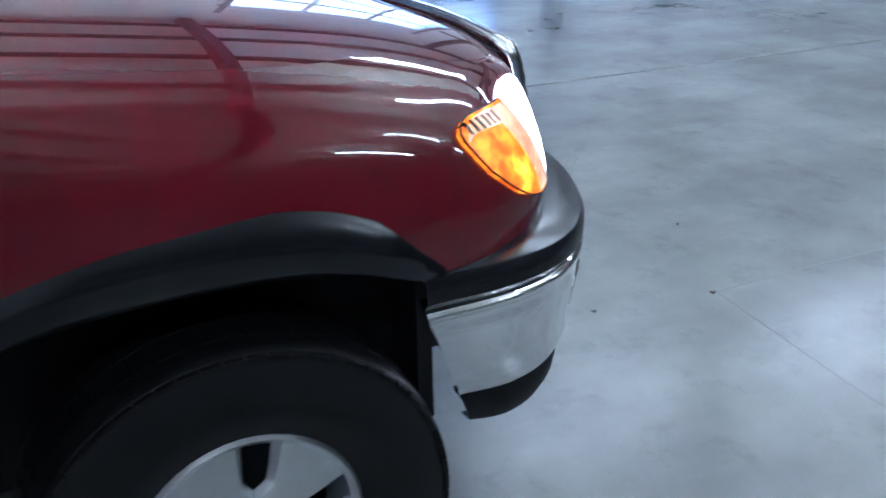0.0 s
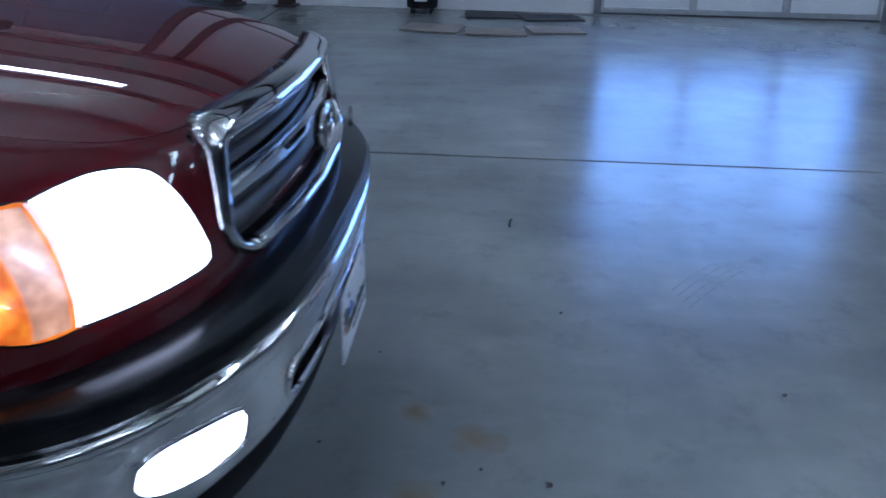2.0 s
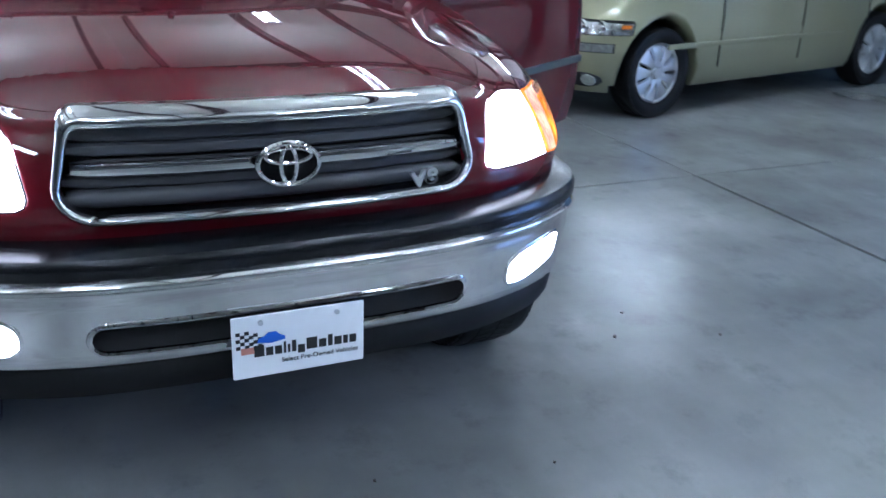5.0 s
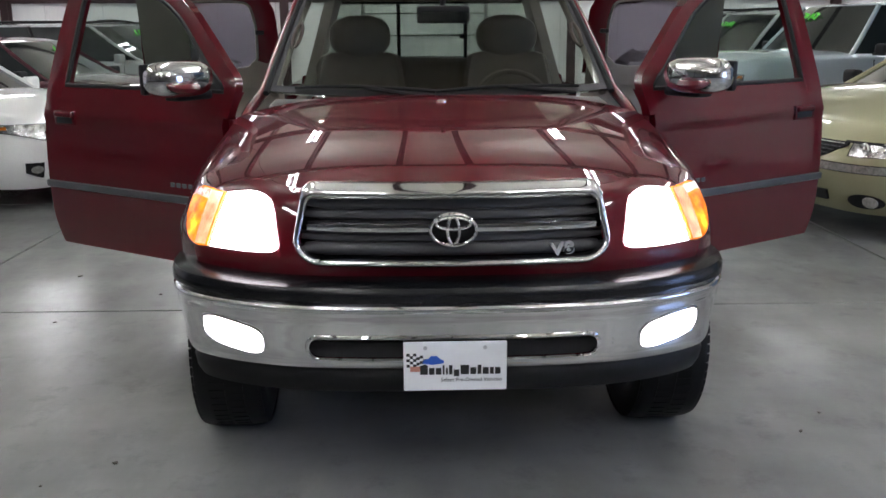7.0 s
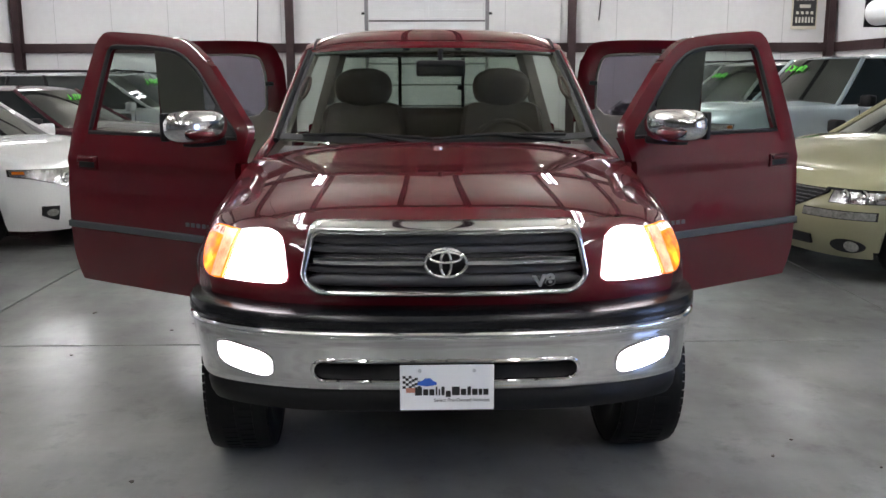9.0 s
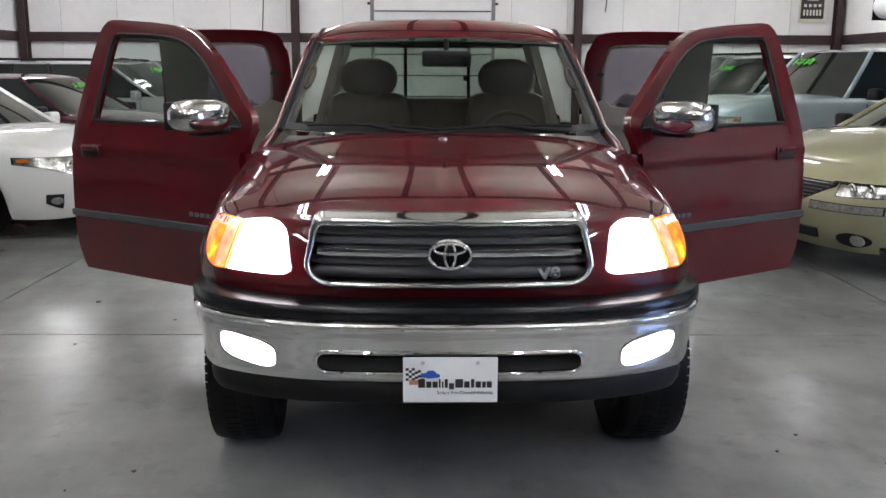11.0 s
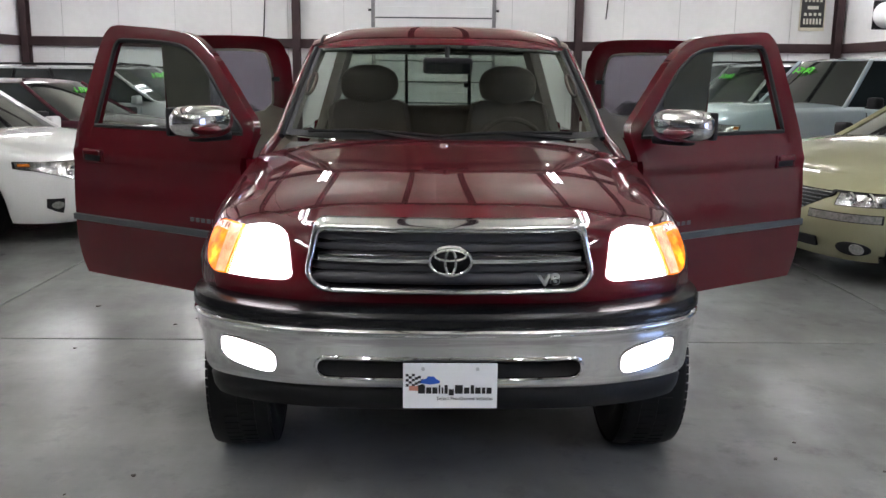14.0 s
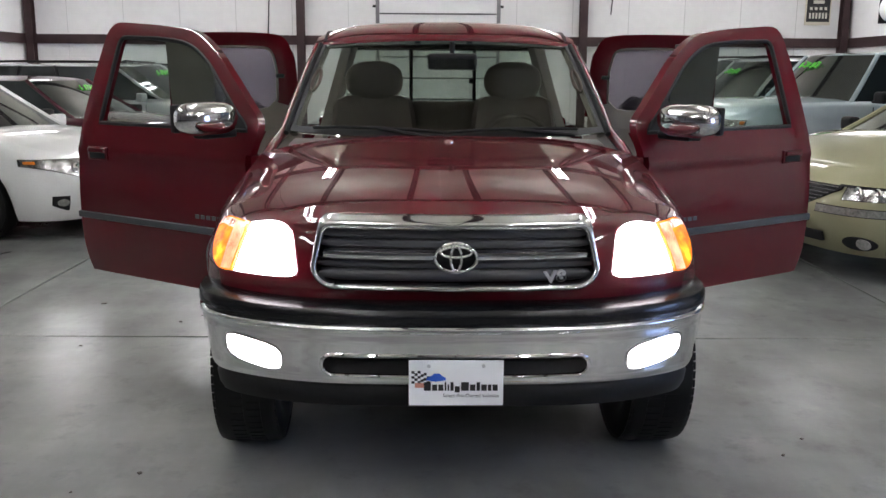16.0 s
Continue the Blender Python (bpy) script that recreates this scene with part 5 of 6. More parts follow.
def front_door(s, swing):
    root = empty("front_door")
    root.parent = truck
    root["label"] = "maroon front door standing open"
    L = 1.225
    y0 = lambda z: 0.03 * max(0, (0.62 - z) / 0.16) - 0.03 * max(0, (z - 1.18) / 0.075)
    y1 = lambda z: L - 0.013 - 0.05 * max(0, (0.66 - z) / 0.2) ** 2
    zs = np.linspace(0.47, 1.255, 44)
    outer = skin_rows(y0, y1, zs, 0.0, s)
    bm, v = grid(outer)
    part("outer_skin", thicken(bm, 0.012), RED, root)
    inner = [[(q[0] - s * 0.075, q[1], q[2]) for q in r] for r in outer]
    bm = bmesh.new()
    grid(inner, bm)
    part("inner_trim", bm, TRIM_TAN, root)
    edge = [r[0] for r in outer] + outer[-1][1:] + [r[-1] for r in outer[::-1][1:]] + outer[0][::-1][1:-1]
    edge2 = [(q[0] - s * 0.075, q[1], q[2]) for q in edge]
    bm, v = grid([edge, edge2], closed=True)
    part("door_edge", bm, RED, root)
    # window frame: long slanted front leg, falling header, broad rear leg
    rim = catmull([(-0.03, 1.15), (-0.045, 1.29), (0.05, 1.385), (0.21, 1.518), (0.345, 1.622), (0.52, 1.717), (0.74, 1.753), (0.97, 1.772), (1.13, 1.780), (1.185, 1.755), (1.206, 1.69), (1.211, 1.50), (1.212, 1.20)], 67)
    sash = catmull([(0.045, 1.15), (0.025, 1.262), (0.13, 1.355), (0.27, 1.478), (0.395, 1.578), (0.56, 1.660), (0.76, 1.688), (0.95, 1.697), (1.05, 1.700), (1.078, 1.685), (1.085, 1.65), (1.078, 1.45), (1.072, 1.20)], 67)
    rows = []
    for i0, i1 in zip(rim, sash):
        x0, x1 = door_x(i0[1]), door_x(i1[1])
        rows.append([(s * (x0 - 0.001), *i0), (s * (x0 * 0.5 + x1 * 0.5 + 0.0015), *(i0 * 0.5 + i1 * 0.5)), (s * (x0 * 0.12 + x1 * 0.88), *(i0 * 0.12 + i1 * 0.88)),
                     (s * (x1 - 0.012), *i1), (s * (x1 - 0.045), *i1), (s * (x0 - 0.045), *i0)])
    bm, v = grid(rows, closed=True)
    bmesh.ops.recalc_face_normals(bm, faces=bm.faces)
    fr = part("window_frame", bm, RED, root)
    gl = [(q[0], q[1]) for q in sash if q[1] > 1.262] + [(1.073, 1.258), (0.02, 1.258)]
    part("window_seal", sweep([(s * (door_x(z) - 0.006), y, z) for y, z in gl], ring_profile(0.012, 6), up=(1, 0, 0), closed=True), BLACK, fr)
    bm = bmesh.new()
    bm.faces.new([bm.verts.new((s * (door_x(z) - 0.018), y, z)) for y, z in gl])
    p = part("window_pane", thicken(bm, 0.005), DOORGLASS, fr, smooth=False)
    p.visible_shadow = False
    # quarter divider, mirror patch, mirror
    part("mirror_base", slab([(0.0, 1.25), (0.24, 1.25), (0.20, 1.405), (0.165, 1.39)], 0.05, s), BLACK, root)
    mo = part("door_mirror", bmesh.new(), CHROME, root, "chrome door mirror on a black foot")
    rows = []
    for i in range(1, 16):
        la = math.pi * (i / 16 - 0.5)
        ring = []
        for j in range(28):
            lo_ = 2 * math.pi * j / 28
            sg = lambda v, p: math.copysign(abs(v) ** p, v)
            ring.append((0.155 * sg(math.cos(la), 0.62) * sg(math.cos(lo_), 0.8), 0.10 * sg(math.cos(la), 0.7) * sg(math.sin(lo_), 0.8), 0.076 * sg(math.sin(la), 0.75)))
        rows.append(ring)
    bmm, vv = grid(rows, closed=True)
    bmm.faces.new(vv[0][::-1])
    bmm.faces.new(vv[-1])
    bmm.to_mesh(mo.data)
    bmm.free()
    for q in mo.data.polygons:
        q.use_smooth = True
    mo.matrix_local = pose(s * 0.175, 0.075, 1.322)
    part("mirror_bezel", box(0.265, 0.03, 0.125, (0, 0.072, 0), 0.012, 2), BLACK, mo)
    part("mirror_glass", box(0.24, 0.006, 0.105, (0, 0.088, 0), 0.002, 1), MIRROR, mo)
    part("mirror_foot", box(0.20, 0.09, 0.040, (-s * 0.06, 0.01, -0.070), 0.018, 3), BLACK, mo)
    # handle, moulding, mark
    part("handle_cup", box(0.014, 0.150, 0.070, (s * (door_x(1.11) + 0.001), L - 0.185, 1.105), 0.006, 3), RED, root)
    # raised black block: the shade in the maroon hollow is put in as colour
    part("handle_recess", box(0.012, 0.120, 0.030, (s * (door_x(1.10) + 0.005), L - 0.185, 1.094), 0.004, 2), BLACK, root)
    part("pull", box(0.022, 0.130, 0.026, (s * (door_x(1.12) + 0.010), L - 0.185, 1.122), 0.009, 3), RED, root)
    rows = [[(s * (door_x(z) + e), y, z) for z, e in ((0.755, 0.0), (0.759, 0.010), (0.788, 0.010), (0.792, 0.0))] for y in np.linspace(0.03, L - 0.01, 12)]
    part("side_moulding", grid(rows)[0], GREYSTRIPE, root, "grey side moulding")
    for i in range(6):
        part("model_mark", box(0.004, 0.026, 0.020, (s * (door_x(0.838) + 0.002), 0.13 + i * 0.037, 0.838), 0.001, 1), GREYSTRIPE, root, smooth=False)
    for z in (0.68, 1.05):
        part("hinge", box(0.05, 0.07, 0.07, (-s * 0.03, 0.0, z), 0.01, 1), RED, root)
    root.matrix_local = pose(s * 0.925, 1.405, 0, 0, 0, s * -swing)
    return root


front_door(-1, 57)
front_door(1, 58)


DARKTRIM = mat("brown_trim", (0.19, 0.175, 0.15), 0.6, vary=0.1, scale=5, bump=0.2, bump_scale=250)


def rear_door(s, swing):
    root = empty("rear_door")
    root.parent = truck
    root["label"] = "maroon rear-hinged access door standing open"
    L = 0.80
    # here the hinge is at the back: y runs forward from it as -y
    zs = np.linspace(0.47, 1.185, 14)
    outer = skin_rows(lambda z: -L, lambda z: 0.0, zs, 0.0, s, 10)
    part("outer_skin", thicken(grid(outer)[0], 0.012), RED, root)
    inner = [[(q[0] - s * 0.075, q[1], q[2]) for q in r] for r in outer]
    part("inner_trim", grid(inner)[0], TRIM_TAN, root)
    edge = [r[0] for r in outer] + outer[-1][1:] + [r[-1] for r in outer[::-1][1:]] + outer[0][::-1][1:-1]
    part("door_edge", grid([edge, [(q[0] - s * 0.075, q[1], q[2]) for q in edge]], closed=True)[0], RED, root)
    rim = catmull([(-L, 1.25), (-0.79, 1.5), (-0.785, 1.70), (-0.76, 1.745), (-0.6, 1.752), (-0.35, 1.756), (-0.157, 1.748), (-0.09, 1.72), (-0.055, 1.66), (-0.03, 1.58), (-0.005, 1.25)], 61)
    sash = catmull([(-0.54, 1.27), (-0.54, 1.5), (-0.535, 1.64), (-0.52, 1.668), (-0.45, 1.672), (-0.35, 1.674), (-0.22, 1.668), (-0.175, 1.645), (-0.155, 1.58), (-0.145, 1.5), (-0.15, 1.27)], 61)
    rows = []
    for i0, i1 in zip(rim, sash):
        x0, x1 = door_x(i0[1]), door_x(i1[1])
        rows.append([(s * x0, *i0), (s * x1, *i1), (s * (x1 - 0.040), *i1), (s * (x1 * 0.5 + x0 * 0.5 - 0.056), *(i0 * 0.5 + i1 * 0.5)), (s * (x0 - 0.046), *i0)])
    bm, v = grid(rows, closed=True)
    bmesh.ops.recalc_face_normals(bm, faces=bm.faces)
    fr = part("window_frame", bm, RED, root)
    low = [(-0.165, 1.335), (-0.20, 1.30), (-0.27, 1.288), (-0.47, 1.288), (-0.51, 1.30), (-0.535, 1.335)]
    win = [(q[0], q[1]) for q in sash if q[1] > 1.34] + low
    bm = bmesh.new()
    bm.faces.new([bm.verts.new((s * (door_x(z) - 0.03), y, z)) for y, z in win])
    p = part("window_pane", thicken(bm, 0.005), PRIVACY, fr, smooth=False)
    p.visible_shadow = False
    part("window_seal", sweep([(s * (door_x(z) - 0.042), y, z) for y, z in win], ring_profile(0.008, 6), up=(1, 0, 0), closed=True), DARKTRIM, fr)
    # trim between the armrest panel and the curved foot of the window
    edge_ = evenly([(-0.15, 1.34)] + low + [(-0.54, 1.34)], 25)
    foot_ = evenly([(-0.03, 1.30), (-0.02, 1.18), (-L + 0.01, 1.18), (-L + 0.01, 1.30)], 25)
    part("window_surround", thicken(grid([[(s * (door_x(z) - 0.050), y, z) for y, z in edge_], [(s * (door_x(z) - 0.078), y, z) for y, z in foot_]])[0], 0.004), TRIM_TAN, root)
    tr = [[(s * (door_x(z) - 0.058 - 0.006 * math.sin(math.pi * k)), -L + 0.015 + 0.26 * k, z) for k in np.linspace(0, 1, 7)] for z in np.linspace(1.14, 1.70, 10)]
    part("pillar_trim", thicken(grid(tr)[0], 0.006), DARKTRIM, root)
    part("window_latch", box(0.03, 0.05, 0.025, (s * (door_x(1.5) - 0.055), -0.125, 1.50), 0.006, 2), BLACK, fr)
    root.matrix_local = pose(s * 0.905, 3.06, 0, 0, 0, s * swing)
    return root


rear_door(-1, 82)
rear_door(1, 82)
truck.matrix_world = pose(0, 0, 0, 0, 0, 0.5)


# nothing lies deeper than thing, part and sub-part
for ob in [o for o in bpy.data.objects if o.parent and o.parent.parent and o.parent.parent.parent]:
    while ob.parent.parent.parent:
        m, up_ = ob.parent.matrix_basis @ ob.matrix_basis, ob.parent.parent
        ob.parent = up_
        ob.matrix_basis = m


# ---- the parked cars ----
AMBER_OFF = mat("amber_lens", (0.55, 0.16, 0.02), 0.2, coat=1)


def parked_car(name, label, colour, m, L, W, H, hood=0.92, belt=0.98, base=1.05, header=1.75, roof_end=3.6, tail=4.3, deck=1.0,
               nose=0.72, wheel_y=0.92, wheelbase=2.65, wr=0.32, grille=None, lamp_z=0.66, rack=False, stickers=0, van=False, metal=0.4, lamp=(0.46, 0.93, -0.085, 0.055, 0.05), fog=(0.60, 0.80, 0.31, 0.42), wide_nose=False):
    """A parked car: hull with wheel arches, glazed cabin, lamps, grille, mirrors and wheels. Its front faces -y at y = 0."""
    root = tagged(empty(name), label, "car", "parked cars")
    body_mat = paint(name + "_paint", colour, metal)
    hw = W / 2

    def line_z(y):
        """Height of the bonnet, belt and boot along the car."""
        if y < base:
            return nose + (hood - nose) * (1 - (1 - min(1, y / 0.9)) ** 2.2) + (belt - hood) * (y / base) ** 1.6
        if y < tail:
            return belt + (deck - belt) * (y - base) / (tail - base)
        return deck - 0.06 * ((y - tail) / max(0.05, L - tail)) ** 2

    # levels: height (None: below the upper line by the second number), setback of the nose, half-width
    LV = [(0.20, 0.10, 0.93), (0.26, 0.045, 0.965), (0.36, 0.012, 0.99), (0.48, 0.0, 1.0), (lamp_z - 0.10, 0.018, 1.0), (lamp_z - 0.02, 0.05, 0.995),
          (lamp_z + 0.07, 0.11, 0.985), (None, 0.055, 0.16, 0.970), (None, 0.022, 0.20, 0.945), (None, 0.0, 0.25, 0.90)]
    ts = list(np.linspace(0, 1, 26)) + [1 + k for k in np.linspace(0.02, 1, 84)] + [2 + k for k in np.linspace(0.05, 1, 12)]

    def plan(t, setback, w):
        """A level's outline: round the nose, along the side, round the tail."""
        c, r = 0.62, 0.40
        if t <= 1:
            a_ = t * math.pi / 2
            return w * hw * math.sin(a_) ** 0.80, setback + (c - setback) * (1 - math.cos(a_) ** 0.85) ** 1.25
        if t <= 2:
            return w * hw * (1 - 0.02 * max(0, t - 1.5)), c + (L - r - c) * (t - 1)
        a_ = (t - 2) * math.pi / 2
        return w * hw * 0.99 * math.cos(a_) ** 0.55, L - r + (r - setback * 0.5) * math.sin(a_) ** 0.9

    def hull(t, level):
        spec = LV[level]
        x, y = plan(t, spec[-2], spec[-1])
        z = spec[0] if spec[0] is not None else line_z(y) - spec[1]
        za = max(arch(y, 0, wr + 0.055, yc, wr) for yc in (wheel_y, wheel_y + wheelbase))
        top_ = line_z(y) - (spec[1] if spec[0] is None else 0.065 + 0.012 * (7 - level))
        return (x, y, max(min(z, top_), za + 0.014 * level if za else 0))

    rows = [[hull(t, k) for t in ts] for k in range(len(LV))]
    lip = [(max(0, q[0] - 0.20), q[1], q[2] + 0.01) for q in rows[0]]
    top_ring = rows[-1]
    for sc in (0.97, 0.9, 0.75, 0.5, 0.25, 0.0):
        rows.append([(q[0] * sc, q[1], q[2] + 0.055 * (1 - sc ** 2.2) * (q[0] / hw)) for q in top_ring])
    bm = both([lip] + rows)
    bmesh.ops.recalc_face_normals(bm, faces=bm.faces)
    body = part("body", bm, body_mat, root)

    def nose_y(x, setback=0.03):
        """Where the rounded nose lies at half-width x."""
        a_ = math.asin(min(1.0, (abs(x) / hw)) ** (1 / 0.80))
        return setback + (0.62 - setback) * (1 - max(0.0, math.cos(a_)) ** 0.85) ** 1.25

    def hull_patch(x0, x1, z0, z1, s, out, taper=0.0, n=13):
        """A panel that lies on the nose between two half-widths and heights, raised by out."""
        rows_ = []
        for k in np.linspace(0, 1, 5):
            r_ = []
            for t in np.linspace(0, 1, n):
                x = hw * (x0 + (x1 - x0) * t)
                z = z0 + taper * t ** 1.6 + (z1 - z0 - taper * t ** 1.6) * k
                sb = np.interp(z, [q[0] for q in LV[:7]], [q[1] for q in LV[:7]])
                y = nose_y(x, sb)
                e = 1e-3
                d = (nose_y(x + e, sb) - y) / e
                nx_, ny_ = d / math.hypot(d, 1), -1 / math.hypot(d, 1)
                r_.append((s * (x + nx_ * out), y + ny_ * out, z))
            rows_.append(r_)
        return thicken(grid(rows_)[0], 0.02)

    def hull_disc(cx, cz, rx, rz, s, out):
        """An oval that lies on the nose round a half-width and height, raised by out."""
        rows_ = []
        for k, e in ((1.0, -0.01), (1.0, out * 0.6), (0.93, out), (0.6, out), (0.25, out)):
            r_ = []
            for a_ in np.linspace(0, 2 * math.pi, 25)[:-1]:
                x, z = cx + k * rx * math.cos(a_), cz + k * rz * math.sin(a_)
                sb = np.interp(z, [q[0] for q in LV[:7]], [q[1] for q in LV[:7]])
                y = nose_y(x, sb)
                d = (nose_y(x + 1e-3, sb) - y) / 1e-3
                r_.append((s * (x + e * d / math.hypot(d, 1)), y - e / math.hypot(d, 1), z))
            rows_.append(r_)
        bm_, v_ = grid(rows_, closed=True)
        bm_.faces.new(v_[-1])
        bmesh.ops.recalc_face_normals(bm_, faces=bm_.faces)
        return bm_

    part("underbody", box(W - 0.46, L - 0.5, 0.3, (0, L / 2, 0.36)), BLACK, root)
    # cabin: lower ring at the belt, upper ring at the roof
    lo_w, hi_w = hw * 0.89, hw * 0.69

    def cabin(a, y, z, k):
        return (a * (lo_w + (hi_w - lo_w) * k), y, z)

    back_base = tail if not van else L - 0.12
    ring = []
    for k in np.linspace(0, 1, 9):
        z = belt - 0.03 + (H - 0.06 - belt + 0.03) * k
        yf = base + (header - base) * (k ** 0.95)
        yb = back_base + (roof_end - back_base) * k ** 1.1
        row = [cabin(a, yf + 0.16 * a * a * (1 - 0.4 * k), z, k) for a in np.linspace(-1, 1, 13)]
        row += [cabin(1, yf + 0.16 * (1 - 0.4 * k) + (yb - yf - 0.26) * t, z, k) for t in np.linspace(0.05, 0.95, 14)]
        row += [cabin(a, yb - 0.10 * a * a, z, k) for a in np.linspace(1, -1, 11)]
        row += [cabin(-1, yf + 0.16 * (1 - 0.4 * k) + (yb - yf - 0.26) * t, z, k) for t in np.linspace(0.95, 0.05, 14)]
        ring.append(row)
    top = ring[-1]
    c = np.array((0, (header + roof_end) / 2, H))
    bm, v = grid(ring, closed=True)
    glass = part("glazing", bm, TINT, root, "dark glossy glazing")
    roofs = [top] + [[tuple(np.array((c[0] + (q[0] - c[0]) * k, c[1] + (q[1] - c[1]) * (0.25 + 0.75 * k), H - 0.06 * k ** 3))) for q in top] for k in (0.99, 0.93, 0.8, 0.5, 0.2, 0.01)]
    roofs[0] = [(q[0] * 1.01, q[1], q[2] - 0.03) for q in top]
    bm, v = grid(roofs, closed=True)
    bmesh.ops.recalc_face_normals(bm, faces=bm.faces)
    part("roof", bm, body_mat, root)
    n = len(top)
    posts = [0, 12, 17, 21, 25, 26, 36, 37, 41, 45]
    for j in posts:
        path = [Vector(r[j]) * 1.0 for r in ring]
        out = Vector((0.012 if path[0].x > 0 else -0.012, 0, 0))
        part("pillar", sweep([p + out * 0.4 for p in path], ring_profile(0.026, 8)), body_mat if j in (0, 12, 25, 36) else BLACK, root)
    for s in (-1, 1):
        a = [Vector((s * (lo_w + 0.012), y, belt - 0.02 + (deck - belt) * max(0, (y - base) / (tail - base)))) for y in np.linspace(base + 0.15, back_base - 0.2, 10)]
        part("belt_trim", sweep(a, ring_profile(0.014, 6)), BLACK, root)
        # door gaps and handles
        for y in (base + 0.42, base + 1.45, base + 2.4):
            if y < L - 0.6:
                pts_ = []
                for z in np.linspace(0.34, belt - 0.06, 8):
                    k = (z - 0.2) / (belt - 0.2)
                    pts_.append((s * hw * (1.001 - 0.03 * max(0, k - 0.6) / 0.4 - 0.012 * max(0, 0.3 - k)), y, z))
                part("door_gap", sweep(pts_, ring_profile(0.005, 5)), BLACK, root)
        for y in (base + 1.3, base + (1.55 if van else 2.2)):
            part("door_handle", box(0.03, 0.16, 0.03, (s * (hw * 0.985), y, belt - 0.17), 0.012, 2), body_mat, root)
        part("side_moulding", box(0.02, base + 1.3, 0.04, (s * hw * 0.998, base + 0.95, 0.52), 0.008, 2), body_mat, root)
        mi = part("door_mirror", box(0.17, 0.11, 0.13, (s * (hw + 0.10), base + 0.42, belt + 0.05), 0.04, 4), body_mat if colour[0] > 0.3 and name not in ("suv", "minivan") else BLACK, root)
        part("mirror_arm", box(0.10, 0.06, 0.03, (s * (hw - 0.01), base + 0.44, belt - 0.0), 0.01, 1), BLACK, mi)
        hl = part("head_lamp", hull_patch(lamp[0], lamp[1], lamp_z + lamp[2], lamp_z + lamp[3], s, 0.008, lamp[4]), LAMP_OFF, root, "unlit clear head lamp")
        part("lamp_surround", hull_patch(lamp[0] - 0.01, min(0.997, lamp[1] + 0.005), lamp_z + lamp[2] - 0.005, lamp_z + lamp[3] + 0.005, s, 0.003, lamp[4]), BLACK, hl)
        for kx in (lamp[0] + 0.10, lamp[0] + 0.22):
            part("lamp_bowl", lathe([(0, 0.050), (-0.012, 0.044), (-0.004, 0.02), (-0.016, 0.002)], "Y", 18, (s * hw * kx, nose_y(hw * kx, 0.06) - 0.012, lamp_z - 0.012)), MIRROR, hl)
        part("indicator", hull_patch(lamp[1] - 0.035, lamp[1] - 0.004, lamp_z + lamp[3] - 0.038, lamp_z + lamp[3] - 0.010, s, 0.011), AMBER_OFF, hl)
        if wide_nose:
            # raised black oval: the shade of a body-coloured recess is put into its colour
            fo = part("fog_recess", hull_disc(0.752, 0.300, 0.110, 0.052, s, 0.004), BLACK, root)
            part("fog_lens", hull_disc(0.785, 0.298, 0.044, 0.042, s, 0.009), LAMP_CLEAR, fo)
        else:
            fo = part("fog_recess", hull_patch(fog[0], fog[1], fog[2], fog[3], s, 0.004, 0.05), BLACK, root)
            part("fog_lens", hull_disc(hw * (fog[0] * 0.6 + fog[1] * 0.4), fog[2] * 0.45 + fog[3] * 0.55, 0.034, 0.034, s, 0.010), LAMP_CLEAR, fo)
        if wide_nose:
            tl = part("turn_lamp", hull_patch(0.41, 0.92, 0.502, 0.556, s, 0.008), LAMP_CLEAR, root, "long clear turn lamp")
            part("lamp_surround", hull_patch(0.402, 0.928, 0.496, 0.562, s, 0.003), BLACK, tl)
            part("bonnet_gap", hull_patch(0.55, 0.97, lamp_z + 0.030, lamp_z + 0.040, s, 0.003), BLACK, root)
        part("tail_lamp", box(0.22, 0.10, 0.20, (s * hw * 0.78, L - 0.07, 0.82), 0.03, 2), CANRED, root)
        wheel(root, s * (hw - 0.115), wheel_y, wr, 0.21, wr * 0.66, 9 if van else 7, s, 0.75)
        wheel(root, s * (hw - 0.115), wheel_y + wheelbase, wr, 0.21, wr * 0.66, 9 if van else 7, s, 0.75)
    # grille and air intakes
    g = part("grille", bmesh.new(), BLACK, root)
    gw, gz0, gz1, gt, bars = (0.58, 0.47, lamp_z + 0.030, 0.22, 9) if wide_nose else (0.40, lamp_z - 0.085, lamp_z + 0.05, 0.0, 5)
    bm = hull_patch(0.0, gw, gz0, gz1, 1, 0.006, gt)
    join(bm, hull_patch(0.0, gw, gz0, gz1, -1, 0.006, gt))
    bm.to_mesh(g.data)
    bm.free()
    for i in range(bars):
        z = gz0 + 0.017 + i * (gz1 - gz0 - 0.031) / (bars - 1)
        sb = np.interp(z, [q[0] for q in LV[:7]], [q[1] for q in LV[:7]])
        half = gw * min(0.97, ((z - gz0) / gt) ** 0.625) if gt else gw * 0.97
        part("grille_bar", sweep([(hw * k * half, nose_y(hw * k * half, sb) - 0.012, z) for k in np.linspace(-1, 1, 13)], ring_profile(0.005, 6)), CHROME if grille == "chrome" and i == bars - 1 else GRILLE_DARK, g)
    for x1, z0, z1 in ((0.50, 0.285, 0.355), (0.35, 0.415, 0.450)) if wide_nose else ((0.5, 0.30, 0.39),):
        ai = part("air_intake", hull_patch(0.0, x1, z0, z1, 1, 0.003), BLACK, root)
        part("intake_half", hull_patch(0.0, x1, z0, z1, -1, 0.003), BLACK, ai)
    part("wiper", sweep([(-hw * 0.6, base - 0.02, belt + 0.02), (hw * 0.5, base - 0.04, belt + 0.015)], ring_profile(0.01, 5)), BLACK, root)
